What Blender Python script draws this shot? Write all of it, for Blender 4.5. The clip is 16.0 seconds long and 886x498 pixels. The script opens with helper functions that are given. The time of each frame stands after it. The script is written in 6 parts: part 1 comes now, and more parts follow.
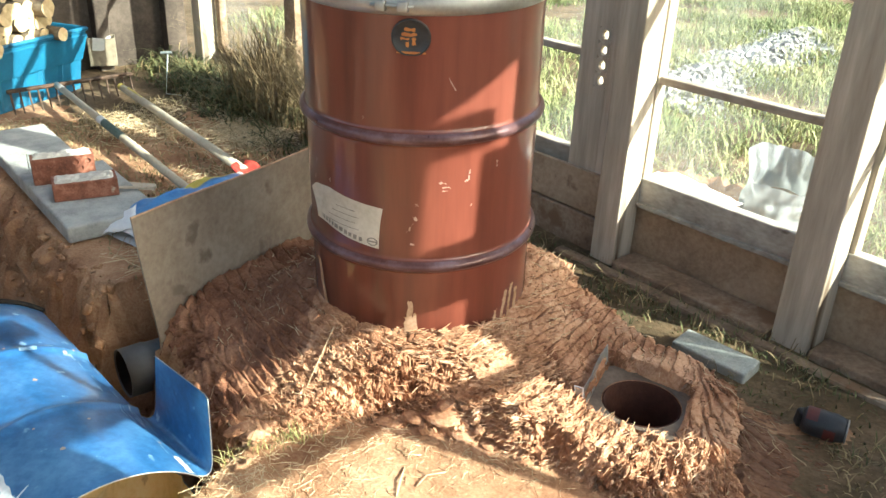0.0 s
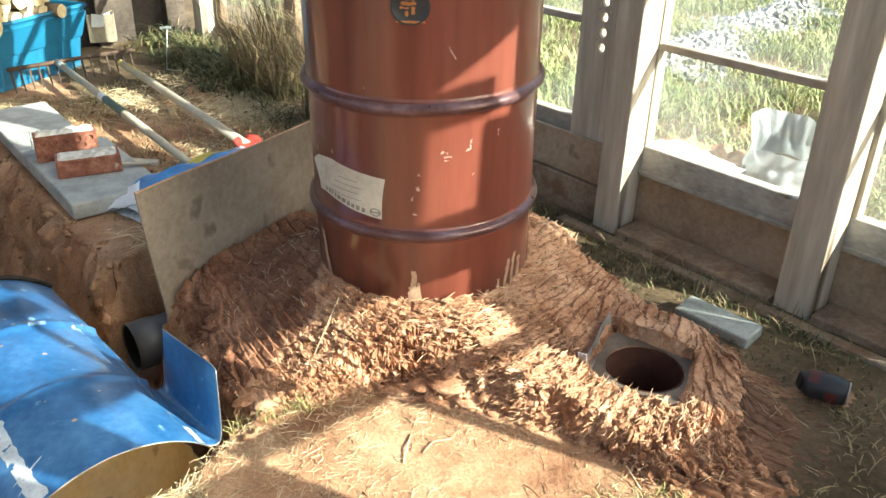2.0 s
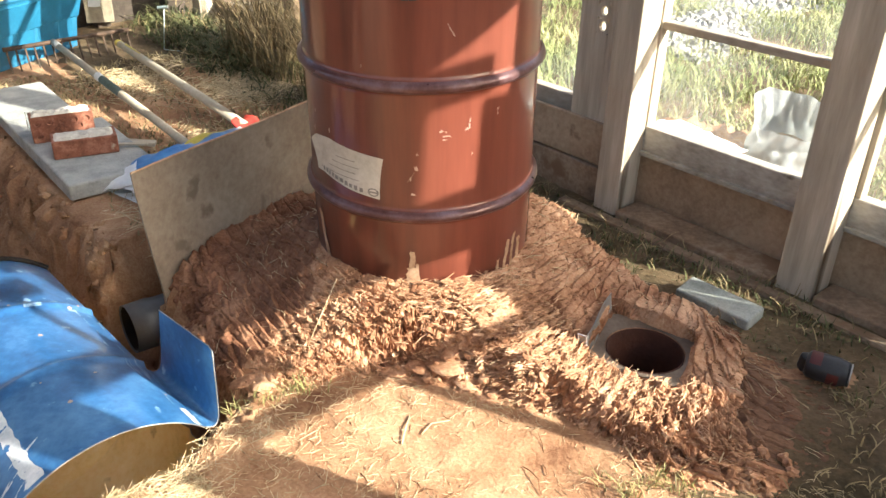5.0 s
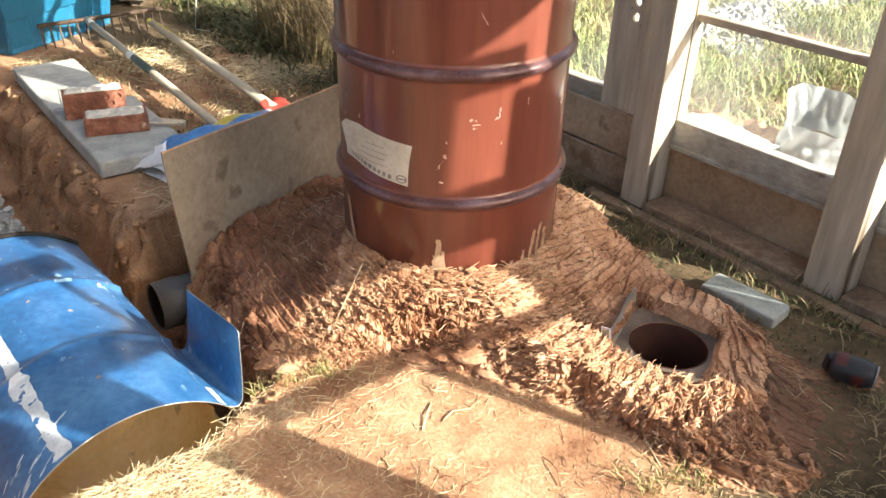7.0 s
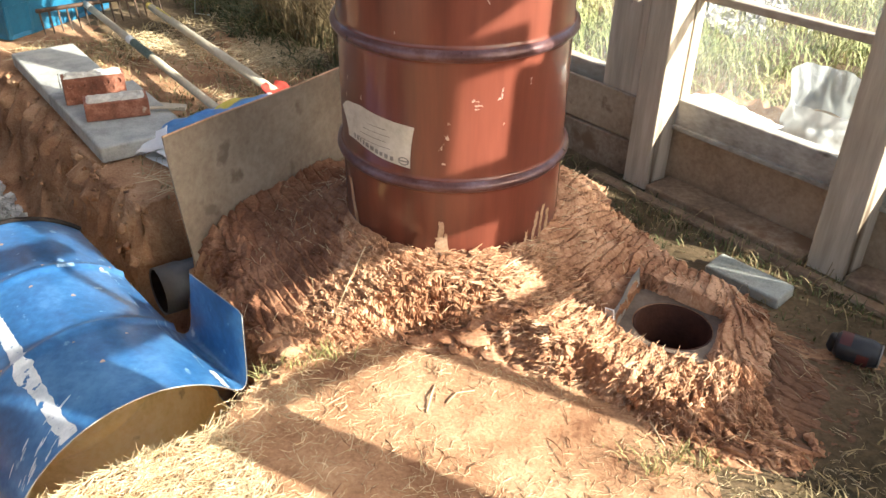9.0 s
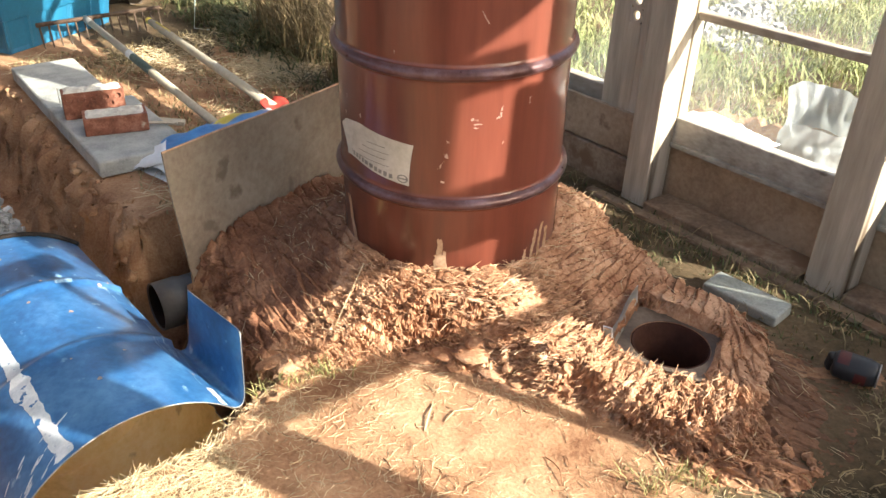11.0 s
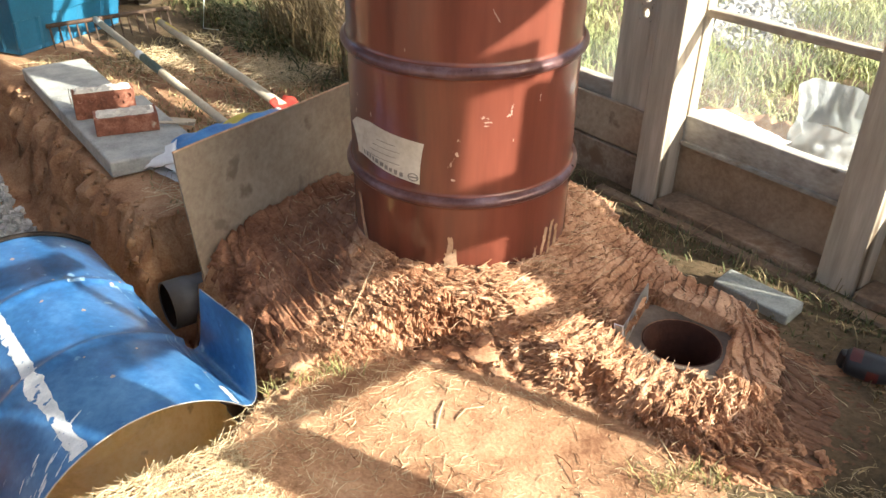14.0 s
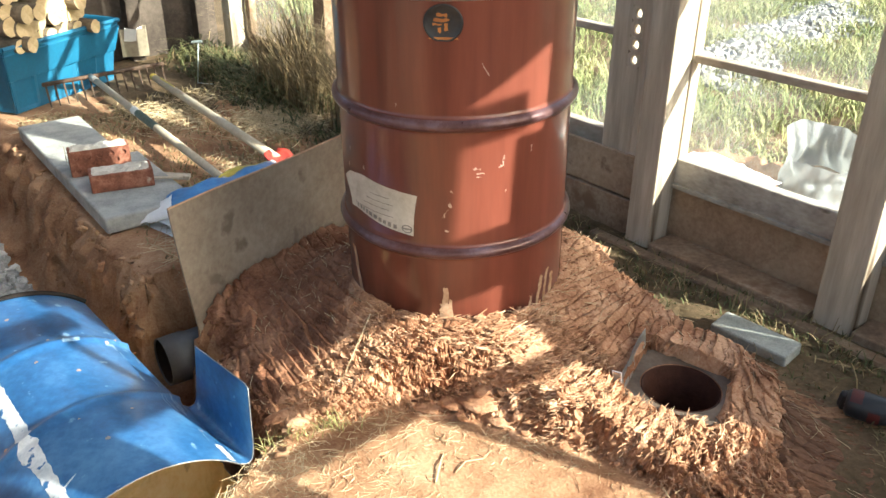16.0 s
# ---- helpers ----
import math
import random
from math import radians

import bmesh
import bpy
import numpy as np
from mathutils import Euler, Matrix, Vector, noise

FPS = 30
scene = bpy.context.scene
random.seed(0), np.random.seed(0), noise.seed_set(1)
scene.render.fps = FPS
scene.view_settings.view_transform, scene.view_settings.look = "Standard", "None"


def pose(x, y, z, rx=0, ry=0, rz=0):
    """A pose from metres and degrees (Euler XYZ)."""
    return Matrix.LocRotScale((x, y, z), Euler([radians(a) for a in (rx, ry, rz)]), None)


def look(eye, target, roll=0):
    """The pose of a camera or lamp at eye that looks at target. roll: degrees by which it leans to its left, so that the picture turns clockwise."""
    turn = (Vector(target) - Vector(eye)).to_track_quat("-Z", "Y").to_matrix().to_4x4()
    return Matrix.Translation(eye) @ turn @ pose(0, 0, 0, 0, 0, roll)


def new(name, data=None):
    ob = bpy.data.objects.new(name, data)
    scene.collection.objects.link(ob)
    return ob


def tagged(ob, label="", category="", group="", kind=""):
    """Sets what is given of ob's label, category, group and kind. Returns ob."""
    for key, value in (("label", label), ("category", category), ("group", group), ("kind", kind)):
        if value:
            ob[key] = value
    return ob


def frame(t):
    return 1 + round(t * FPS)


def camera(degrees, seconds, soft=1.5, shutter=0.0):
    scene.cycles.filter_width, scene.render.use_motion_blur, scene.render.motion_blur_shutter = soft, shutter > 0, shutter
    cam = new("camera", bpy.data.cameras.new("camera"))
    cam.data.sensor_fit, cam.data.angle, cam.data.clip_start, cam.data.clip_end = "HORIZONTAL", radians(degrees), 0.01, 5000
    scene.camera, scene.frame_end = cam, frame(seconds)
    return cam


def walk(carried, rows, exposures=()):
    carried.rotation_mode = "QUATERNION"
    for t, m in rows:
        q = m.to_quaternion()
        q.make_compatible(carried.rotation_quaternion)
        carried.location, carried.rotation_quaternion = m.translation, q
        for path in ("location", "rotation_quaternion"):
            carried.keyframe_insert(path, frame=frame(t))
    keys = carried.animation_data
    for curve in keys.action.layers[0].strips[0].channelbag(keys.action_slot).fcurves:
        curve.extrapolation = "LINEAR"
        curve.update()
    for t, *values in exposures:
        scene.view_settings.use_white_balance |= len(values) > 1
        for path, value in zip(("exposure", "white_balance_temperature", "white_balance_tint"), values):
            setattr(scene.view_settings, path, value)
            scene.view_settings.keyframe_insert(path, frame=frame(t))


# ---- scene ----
cam = camera(57.0, 16.0)
# seconds; x, y, z in metres; Euler x, y, z in degrees
ROWS = [
    (0.0, 0.0140, -0.0090, 1.2129, 64.359, -2.245, 1.503),
    (0.5, 0.0224, -0.0065, 1.2060, 62.895, -0.145, 0.280),
    (1.0, 0.0201, -0.0065, 1.2099, 62.811, -0.640, 0.811),
    (1.5, 0.0197, -0.0027, 1.2059, 62.277, -0.952, 1.175),
    (2.0, 0.0175, -0.0223, 1.2094, 62.512, -1.341, 1.385),
    (2.5, 0.0158, -0.0089, 1.2060, 61.870, -1.122, 1.415),
    (3.0, 0.0188, -0.0047, 1.2070, 61.803, -1.136, 1.168),
    (3.5, 0.0194, -0.0084, 1.2085, 61.786, -1.001, 0.855),
    (4.0, 0.0187, -0.0039, 1.2081, 61.329, -1.365, 0.805),
    (4.2, 0.0265, -0.0177, 1.1962, 61.796, -1.110, 1.069),
    (6.3, 0.0123, 0.0142, 1.1955, 60.296, -1.531, 1.754),
    (6.5, 0.0169, 0.0112, 1.1960, 60.625, -1.632, 1.640),
    (7.0, 0.0119, -0.0079, 1.2027, 60.229, -2.095, 3.613),
    (7.5, 0.0075, -0.0129, 1.2037, 60.383, -2.147, 4.380),
    (8.0, 0.0054, 0.0017, 1.1983, 60.233, -2.220, 4.188),
    (8.5, 0.0058, -0.0097, 1.1897, 60.896, -2.372, 3.708),
    (9.0, 0.0095, -0.0061, 1.1938, 59.176, -1.701, 3.532),
    (9.2, 0.0103, 0.0096, 1.1911, 59.525, -2.056, 3.323),
    (11.3, 0.0027, -0.0033, 1.2045, 60.088, -1.966, 3.564),
    (11.5, 0.0008, -0.0032, 1.2022, 59.926, -1.918, 3.644),
    (12.0, -0.0002, -0.0006, 1.2014, 59.631, -1.802, 3.880),
    (12.5, 0.0000, 0.0000, 1.2000, 59.600, -1.700, 4.500),
    (13.0, -0.0011, -0.0007, 1.1996, 59.567, -1.720, 4.539),
    (13.5, 0.0001, 0.0000, 1.2014, 59.548, -1.677, 4.374),
    (14.0, -0.0011, -0.0060, 1.2023, 60.029, -1.617, 3.866),
    (14.5, -0.0001, -0.0036, 1.2036, 59.917, -1.024, 3.786),
    (15.0, -0.0026, -0.0037, 1.2032, 60.497, -0.765, 3.310),
    (15.5, 0.0001, -0.0044, 1.2069, 60.652, -0.646, 3.146),
    (16.0, 0.0033, 0.0009, 1.2190, 63.063, -0.480, 3.027),
]
walk(cam, [(t, pose(x, y, z, rx, ry, rz)) for t, x, y, z, rx, ry, rz in ROWS], [(0.0, 1.80, 5700, -6), (3.0, 1.80, 5700, -6), (3.6, 1.79, 5900, -1), (6.5, 1.77, 6050, 3), (9.2, 1.76, 6050, 3), (12.0, 1.69, 6050, 3), (15.4, 1.69, 6000, 2), (16.0, 1.71, 5850, -2)])

# ---- light ----
SUN_AZ, SUN_EL = radians(-23.5), radians(30.0)
SUN_DIR = Vector((math.cos(SUN_AZ) * math.cos(SUN_EL), math.sin(SUN_AZ) * math.cos(SUN_EL), math.sin(SUN_EL)))
world = bpy.data.worlds.new("sky")
scene.world = world
world.use_nodes = True
wn = world.node_tree.nodes
sky = wn.new("ShaderNodeTexSky")
sky.sky_type, sky.sun_disc = "NISHITA", False
sky.dust_density, sky.ozone_density = 5.0, 0.3
sky.sun_elevation, sky.sun_rotation = SUN_EL, math.pi / 2 - SUN_AZ
wn["Background"].inputs["Strength"].default_value = 0.15
world.node_tree.links.new(sky.outputs["Color"], wn["Background"].inputs["Color"])
sun_data = bpy.data.lights.new("sun", "SUN")
sun_data.energy, sun_data.angle, sun_data.color = 4.8, radians(0.4), (1.0, 0.90, 0.76)
sun = new("sun", sun_data)
sun.matrix_world = look(SUN_DIR * 20, (0, 0, 0))

# ---- numeric noise for height fields ----


def lattice(ix, iy, seed):
    h = (ix.astype(np.int64) * 374761393 + iy.astype(np.int64) * 668265263 + seed * 974711) & 0x7FFFFFFF
    h = ((h ^ (h >> 13)) * 1274126177) & 0x7FFFFFFF
    return ((h ^ (h >> 16)) & 0xFFFF) / 65535.0


def vnoise(x, y, seed=0):
    """Smooth value noise, 0 to 1."""
    ix, iy = np.floor(x), np.floor(y)
    fx, fy = x - ix, y - iy
    fx, fy = fx * fx * (3 - 2 * fx), fy * fy * (3 - 2 * fy)
    a, b = lattice(ix, iy, seed), lattice(ix + 1, iy, seed)
    c, d = lattice(ix, iy + 1, seed), lattice(ix + 1, iy + 1, seed)
    return (a * (1 - fx) + b * fx) * (1 - fy) + (c * (1 - fx) + d * fx) * fy


def fbm(x, y, octaves=4, seed=0):
    s, a, t = 0.0, 0.5, 0.0
    for k in range(octaves):
        s, t = s + a * vnoise(x * 2**k + 17.3 * k, y * 2**k - 9.1 * k, seed + k), t + a
        a *= 0.5
    return s / t


def clumps(p, q, seed):
    """Nearest two cell distances, the nearest cell's own number, and the offset from its middle."""
    ip, iq = np.floor(p), np.floor(q)
    f1, f2 = np.full(p.shape, 9.0), np.full(p.shape, 9.0)
    own, op, oq = np.zeros(p.shape), np.zeros(p.shape), np.zeros(p.shape)
    for i in (-1, 0, 1):
        for j in (-1, 0, 1):
            cp, cq = ip + i, iq + j
            dp = p - cp - 0.15 - 0.7 * lattice(cp, cq, seed)
            dq = q - cq - 0.15 - 0.7 * lattice(cp, cq, seed + 1)
            d = np.hypot(dp, dq)
            near = d < f1
            f2 = np.where(near, f1, np.minimum(f2, d))
            f1 = np.where(near, d, f1)
            own, op, oq = np.where(near, lattice(cp, cq, seed + 2), own), np.where(near, dp, op), np.where(near, dq, oq)
    return f1, f2, own, op, oq


def step(t):
    t = np.clip(t, 0, 1)
    return t * t * (3 - 2 * t)


# ---- materials ----


def material(name, colours, scale=8.0, rough=0.8, bump=0.3, fine=90.0, metal=0.0, stretch=(1, 1, 1), spots=None, random_tint=0.0, bump_scale=0.02, gloss=0.5, island=0.0):
    """A surface of two or three colours mixed by coarse and fine noise, with relief. spots: (colour, scale, threshold)."""
    m = bpy.data.materials.new(name)
    m.use_nodes = True
    nt, N, Lk = m.node_tree, m.node_tree.nodes, m.node_tree.links
    bs = N["Principled BSDF"]
    tc, mp = N.new("ShaderNodeTexCoord"), N.new("ShaderNodeMapping")
    mp.inputs["Scale"].default_value = stretch
    Lk.new(tc.outputs["Object"], mp.inputs["Vector"])
    n1, n2 = N.new("ShaderNodeTexNoise"), N.new("ShaderNodeTexNoise")
    for n, s, d in ((n1, scale, 5), (n2, fine, 4)):
        n.inputs["Scale"].default_value, n.inputs["Detail"].default_value, n.inputs["Roughness"].default_value = s, d, 0.62
        Lk.new(mp.outputs["Vector"], n.inputs["Vector"])
    add = N.new("ShaderNodeMath")
    add.operation = "MULTIPLY_ADD"
    Lk.new(n2.outputs["Fac"], add.inputs[0])
    add.inputs[1].default_value = 0.45
    Lk.new(n1.outputs["Fac"], add.inputs[2])
    ramp = N.new("ShaderNodeValToRGB")
    els = ramp.color_ramp.elements
    els[0].position, els[1].position = 0.52, 0.92
    els[0].color, els[1].color = (*colours[0], 1), (*colours[-1], 1)
    if len(colours) == 3:
        e = els.new(0.72)
        e.color = (*colours[1], 1)
    Lk.new(add.outputs[0], ramp.inputs["Fac"])
    col = ramp.outputs["Color"]
    if spots:
        sc, ss, th = spots
        n3 = N.new("ShaderNodeTexNoise")
        n3.inputs["Scale"].default_value, n3.inputs["Detail"].default_value = ss, 6
        Lk.new(mp.outputs["Vector"], n3.inputs["Vector"])
        r3 = N.new("ShaderNodeValToRGB")
        r3.color_ramp.elements[0].position, r3.color_ramp.elements[1].position = th, th + 0.06
        Lk.new(n3.outputs["Fac"], r3.inputs["Fac"])
        mx = N.new("ShaderNodeMix")
        mx.data_type = "RGBA"
        Lk.new(r3.outputs["Color"], mx.inputs[0])
        Lk.new(col, mx.inputs[6])
        mx.inputs[7].default_value = (*sc, 1)
        col = mx.outputs[2]
    if random_tint or island:
        src = N.new("ShaderNodeObjectInfo").outputs["Random"] if random_tint else N.new("ShaderNodeNewGeometry").outputs["Random Per Island"]
        amount = random_tint or island
        mr = N.new("ShaderNodeMapRange")
        mr.inputs["To Min"].default_value, mr.inputs["To Max"].default_value = 1 - amount, 1 + amount
        Lk.new(src, mr.inputs["Value"])
        hs = N.new("ShaderNodeHueSaturation")
        Lk.new(mr.outputs["Result"], hs.inputs["Value"])
        Lk.new(col, hs.inputs["Color"])
        col = hs.outputs["Color"]
    Lk.new(col, bs.inputs["Base Color"])
    rr = N.new("ShaderNodeMapRange")
    rr.inputs["To Min"].default_value, rr.inputs["To Max"].default_value = max(0.02, rough - 0.12), min(1, rough + 0.12)
    Lk.new(n1.outputs["Fac"], rr.inputs["Value"])
    Lk.new(rr.outputs["Result"], bs.inputs["Roughness"])
    bs.inputs["Metallic"].default_value = metal
    bs.inputs["Specular IOR Level"].default_value = gloss
    if bump:
        bp = N.new("ShaderNodeBump")
        bp.inputs["Strength"].default_value, bp.inputs["Distance"].default_value = bump, bump_scale
        Lk.new(add.outputs[0], bp.inputs["Height"])
        Lk.new(bp.outputs["Normal"], bs.inputs["Normal"])
    return m


SOIL = material("dry_earth", ((0.21, 0.100, 0.052), (0.36, 0.203, 0.112), (0.50, 0.320, 0.19)), 5, 0.95, 0.8, 120, bump_scale=0.010, gloss=0.2)
COB = material("straw_clay", ((0.20, 0.086, 0.044), (0.365, 0.190, 0.105), (0.55, 0.340, 0.21)), 9, 0.95, 0.8, 110, bump_scale=0.008, gloss=0.2)
DRUM_RED = material("red_oxide_paint", ((0.088, 0.028, 0.018), (0.150, 0.042, 0.026), (0.205, 0.060, 0.038)), 5, 0.40, 0.06, 16, stretch=(1, 1, 0.10), bump_scale=0.002, gloss=0.25)
HOOP = material("worn_purple_sheen", ((0.075, 0.028, 0.026), (0.115, 0.055, 0.055), (0.17, 0.105, 0.115)), 14, 0.32, 0.1, 80, metal=0.3, bump_scale=0.002)
STEEL = material("dull_steel", ((0.30, 0.29, 0.27), (0.45, 0.44, 0.42)), 10, 0.42, 0.1, 120, metal=0.7, bump_scale=0.001)
BLUE = material("blue_drum_paint", ((0.013, 0.057, 0.156), (0.028, 0.108, 0.272), (0.074, 0.195, 0.384)), 4, 0.36, 0.10, 50, stretch=(1, 1, 1), spots=((0.22, 0.36, 0.52), 26, 0.67), bump_scale=0.002)
CREAM = material("cream_lacquer", ((0.58, 0.38, 0.12), (0.76, 0.54, 0.22), (0.82, 0.64, 0.33)), 6, 0.4, 0.1, 60, spots=((0.28, 0.14, 0.05), 7, 0.66), bump_scale=0.002)
TAPE = material("peeling_white_paint", ((0.42, 0.46, 0.50), (0.72, 0.74, 0.76)), 24, 0.6, 0.3, 120, spots=((0.03, 0.12, 0.30), 45, 0.60), bump_scale=0.002)
OLD_WOOD = material("weathered_wood", ((0.32, 0.268, 0.20), (0.455, 0.388, 0.296), (0.60, 0.525, 0.42)), 9, 0.85, 0.5, 60, stretch=(1, 1, 0.10), spots=((0.09, 0.055, 0.03), 5, 0.60), random_tint=0.12, bump_scale=0.004, gloss=0.3)
OLD_RAIL = material("weathered_rail", ((0.25, 0.205, 0.155), (0.38, 0.325, 0.26), (0.50, 0.445, 0.375)), 5, 0.85, 0.4, 45, stretch=(0.45, 0.45, 1), spots=((0.10, 0.07, 0.04), 5, 0.60), random_tint=0.12, bump_scale=0.004, gloss=0.3)
DARK_BOARD = material("dark_stained_board", ((0.035, 0.026, 0.02), (0.075, 0.058, 0.045), (0.12, 0.095, 0.075)), 4, 0.85, 0.3, 50, random_tint=0.15, bump_scale=0.004, gloss=0.3)
DIRTY_WOOD = material("earth_stained_timber", ((0.12, 0.078, 0.050), (0.23, 0.155, 0.10), (0.34, 0.255, 0.175)), 6, 0.9, 0.4, 70, spots=((0.20, 0.12, 0.07), 7, 0.58), random_tint=0.1, bump_scale=0.004, gloss=0.3)
PALE_RAIL = material("bleached_rail", ((0.21, 0.19, 0.16), (0.37, 0.345, 0.30), (0.52, 0.495, 0.445)), 7, 0.85, 0.35, 60, stretch=(0.5, 0.5, 1), spots=((0.12, 0.10, 0.075), 11, 0.60), bump_scale=0.003, gloss=0.3)
LOWBOARD = material("stained_board", ((0.18, 0.122, 0.078), (0.30, 0.215, 0.14), (0.42, 0.32, 0.22)), 3.2, 0.8, 0.2, 60, spots=((0.13, 0.08, 0.05), 6, 0.64), random_tint=0.1, bump_scale=0.003, gloss=0.3)
DIM_RED = material("dull_red_plastic", ((0.05, 0.009, 0.007), (0.11, 0.018, 0.014)), 8, 0.5, 0.05, 60)
PLY = material("grey_brown_sheet", ((0.17, 0.127, 0.092), (0.26, 0.205, 0.153), (0.345, 0.285, 0.22)), 3.5, 0.62, 0.15, 50, spots=((0.175, 0.13, 0.095), 7, 0.62), bump_scale=0.003)
CONCRETE = material("grey_concrete", ((0.24, 0.24, 0.225), (0.35, 0.35, 0.325), (0.45, 0.44, 0.405)), 12, 0.9, 0.4, 160, bump_scale=0.003, gloss=0.3)
DARK_CONCRETE = material("grey_green_concrete", ((0.20, 0.21, 0.19), (0.31, 0.32, 0.29), (0.42, 0.43, 0.39)), 12, 0.9, 0.4, 160, bump_scale=0.003, gloss=0.3)
BRICK = material("red_brick", ((0.12, 0.045, 0.028), (0.22, 0.085, 0.052), (0.34, 0.16, 0.105)), 22, 0.9, 0.5, 140, spots=((0.42, 0.34, 0.27), 16, 0.66), random_tint=0.1, bump_scale=0.004, gloss=0.3)
MORTAR = material("pale_mortar", ((0.42, 0.38, 0.32), (0.68, 0.635, 0.56)), 20, 0.95, 0.6, 120, bump_scale=0.006, gloss=0.2)
GRAVEL = material("grey_gravel", ((0.24, 0.235, 0.225), (0.50, 0.495, 0.48)), 25, 0.9, 0.4, 150, island=0.35, bump_scale=0.003, gloss=0.3)
SHADE_CLAY = material("shaded_red_clay", ((0.13, 0.052, 0.028), (0.235, 0.110, 0.060), (0.36, 0.190, 0.11)), 9, 0.9, 0.8, 110, bump_scale=0.008, gloss=0.25)
PLATE = material("earth_stained_plate", ((0.085, 0.058, 0.040), (0.135, 0.098, 0.070), (0.19, 0.145, 0.11)), 9, 0.7, 0.2, 80, bump_scale=0.002)
DARK_CLAY = material("dark_brown_clay", ((0.085, 0.042, 0.024), (0.155, 0.080, 0.045), (0.23, 0.125, 0.072)), 8, 0.85, 0.5, 90, bump_scale=0.006, gloss=0.3)
CLAYSTRAW = material("clay_coated_straw", ((0.27, 0.13, 0.068), (0.47, 0.27, 0.155), (0.64, 0.43, 0.28)), 12, 0.95, 0, 60, island=0.25, gloss=0.2)
DARKBIT = material("dark_straw_bits", ((0.12, 0.056, 0.029), (0.25, 0.125, 0.068)), 12, 0.95, 0, 60, island=0.3, gloss=0.2)
STRAW = material("straw", ((0.42, 0.31, 0.17), (0.68, 0.55, 0.36)), 20, 0.7, 0, 60, island=0.3, gloss=0.3)
DRYGRASS = material("dry_grass", ((0.17, 0.125, 0.06), (0.38, 0.295, 0.155)), 6, 0.8, 0, 30, island=0.35, gloss=0.3)
TUFT = material("mixed_green_blades", ((0.12, 0.12, 0.04), (0.27, 0.24, 0.09), (0.46, 0.38, 0.19)), 30, 0.7, 0, 90, island=0.3, gloss=0.3)
BROWNGRASS = material("dead_brown_grass", ((0.11, 0.078, 0.040), (0.31, 0.235, 0.125)), 5, 0.85, 0, 30, island=0.4, gloss=0.3)
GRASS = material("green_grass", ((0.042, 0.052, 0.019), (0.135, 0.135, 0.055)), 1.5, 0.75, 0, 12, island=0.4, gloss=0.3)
MEADOW = material("sunny_meadow_grass", ((0.10, 0.14, 0.045), (0.22, 0.245, 0.095), (0.40, 0.365, 0.19)), 1.2, 0.75, 0, 6, island=0.35, gloss=0.3)
TURF = material("turf", ((0.055, 0.040, 0.020), (0.115, 0.080, 0.044), (0.20, 0.135, 0.08)), 3, 0.95, 0.6, 60, bump_scale=0.02, gloss=0.2)
TOTE = material("blue_plastic", ((0.014, 0.10, 0.19), (0.02, 0.145, 0.26)), 4, 0.5, 0.05, 60, bump_scale=0.001)
LOG_BARK = material("log_bark", ((0.10, 0.075, 0.05), (0.26, 0.21, 0.15)), 12, 0.95, 0.6, 70, random_tint=0.2, bump_scale=0.008, gloss=0.2)
LOG_END = material("sawn_log_end", ((0.50, 0.36, 0.18), (0.72, 0.57, 0.34)), 14, 0.85, 0.2, 90, random_tint=0.12, bump_scale=0.003, gloss=0.2)
ASH = material("tool_handle_wood", ((0.36, 0.30, 0.21), (0.55, 0.48, 0.37)), 6, 0.6, 0.15, 60, bump_scale=0.002)
IRON = material("rusty_iron", ((0.05, 0.035, 0.025), (0.14, 0.085, 0.055)), 20, 0.75, 0.3, 90, metal=0.4, bump_scale=0.002)
RED_PLASTIC = material("red_plastic", ((0.3, 0.03, 0.022), (0.42, 0.06, 0.04)), 8, 0.45, 0.05, 60)
BLACK_PLASTIC = material("black_plastic", ((0.012, 0.012, 0.014), (0.03, 0.03, 0.034)), 12, 0.45, 0.08, 80)
DARK = material("near_black", ((0.010, 0.008, 0.007), (0.026, 0.019, 0.016)), 10, 0.85, 0.2, 60, gloss=0.2)
PIPE_RUST = material("brown_flue_liner", ((0.032, 0.012, 0.008), (0.065, 0.024, 0.015)), 10, 0.8, 0.2, 60, gloss=0.2)
PIPE_GREY = material("grey_plastic_pipe", ((0.06, 0.06, 0.062), (0.10, 0.10, 0.10)), 5, 0.45, 0.05, 60)
PAPER = material("soiled_paper", ((0.42, 0.37, 0.29), (0.60, 0.55, 0.46)), 16, 0.75, 0.1, 80, spots=((0.36, 0.29, 0.21), 12, 0.66), bump_scale=0.001)
INK = material("faded_black_ink", ((0.14, 0.125, 0.11), (0.27, 0.24, 0.21)), 40, 0.8, 0, 90)
ORANGE = material("orange_print", ((0.26, 0.09, 0.02), (0.42, 0.17, 0.04)), 30, 0.6, 0, 60)
MUD = material("dried_mud", ((0.34, 0.20, 0.12), (0.52, 0.36, 0.24)), 30, 0.95, 0.3, 120, bump_scale=0.003, gloss=0.2)
CHIP = material("bare_chip", ((0.30, 0.18, 0.14), (0.46, 0.34, 0.29)), 40, 0.6, 0, 90)
bs = DRUM_RED.node_tree.nodes["Principled BSDF"].inputs
bs["Coat Weight"].default_value, bs["Coat Roughness"].default_value = 0.75, 0.12
bs = BLUE.node_tree.nodes["Principled BSDF"].inputs
bs["Coat Weight"].default_value, bs["Coat Roughness"].default_value = 0.8, 0.14
SCUFF_GLINT = material("scuff_and_glint_blue", ((0.05, 0.14, 0.29), (0.17, 0.28, 0.42), (0.36, 0.44, 0.52)), 60, 0.55, 0.1, 160, bump_scale=0.001)
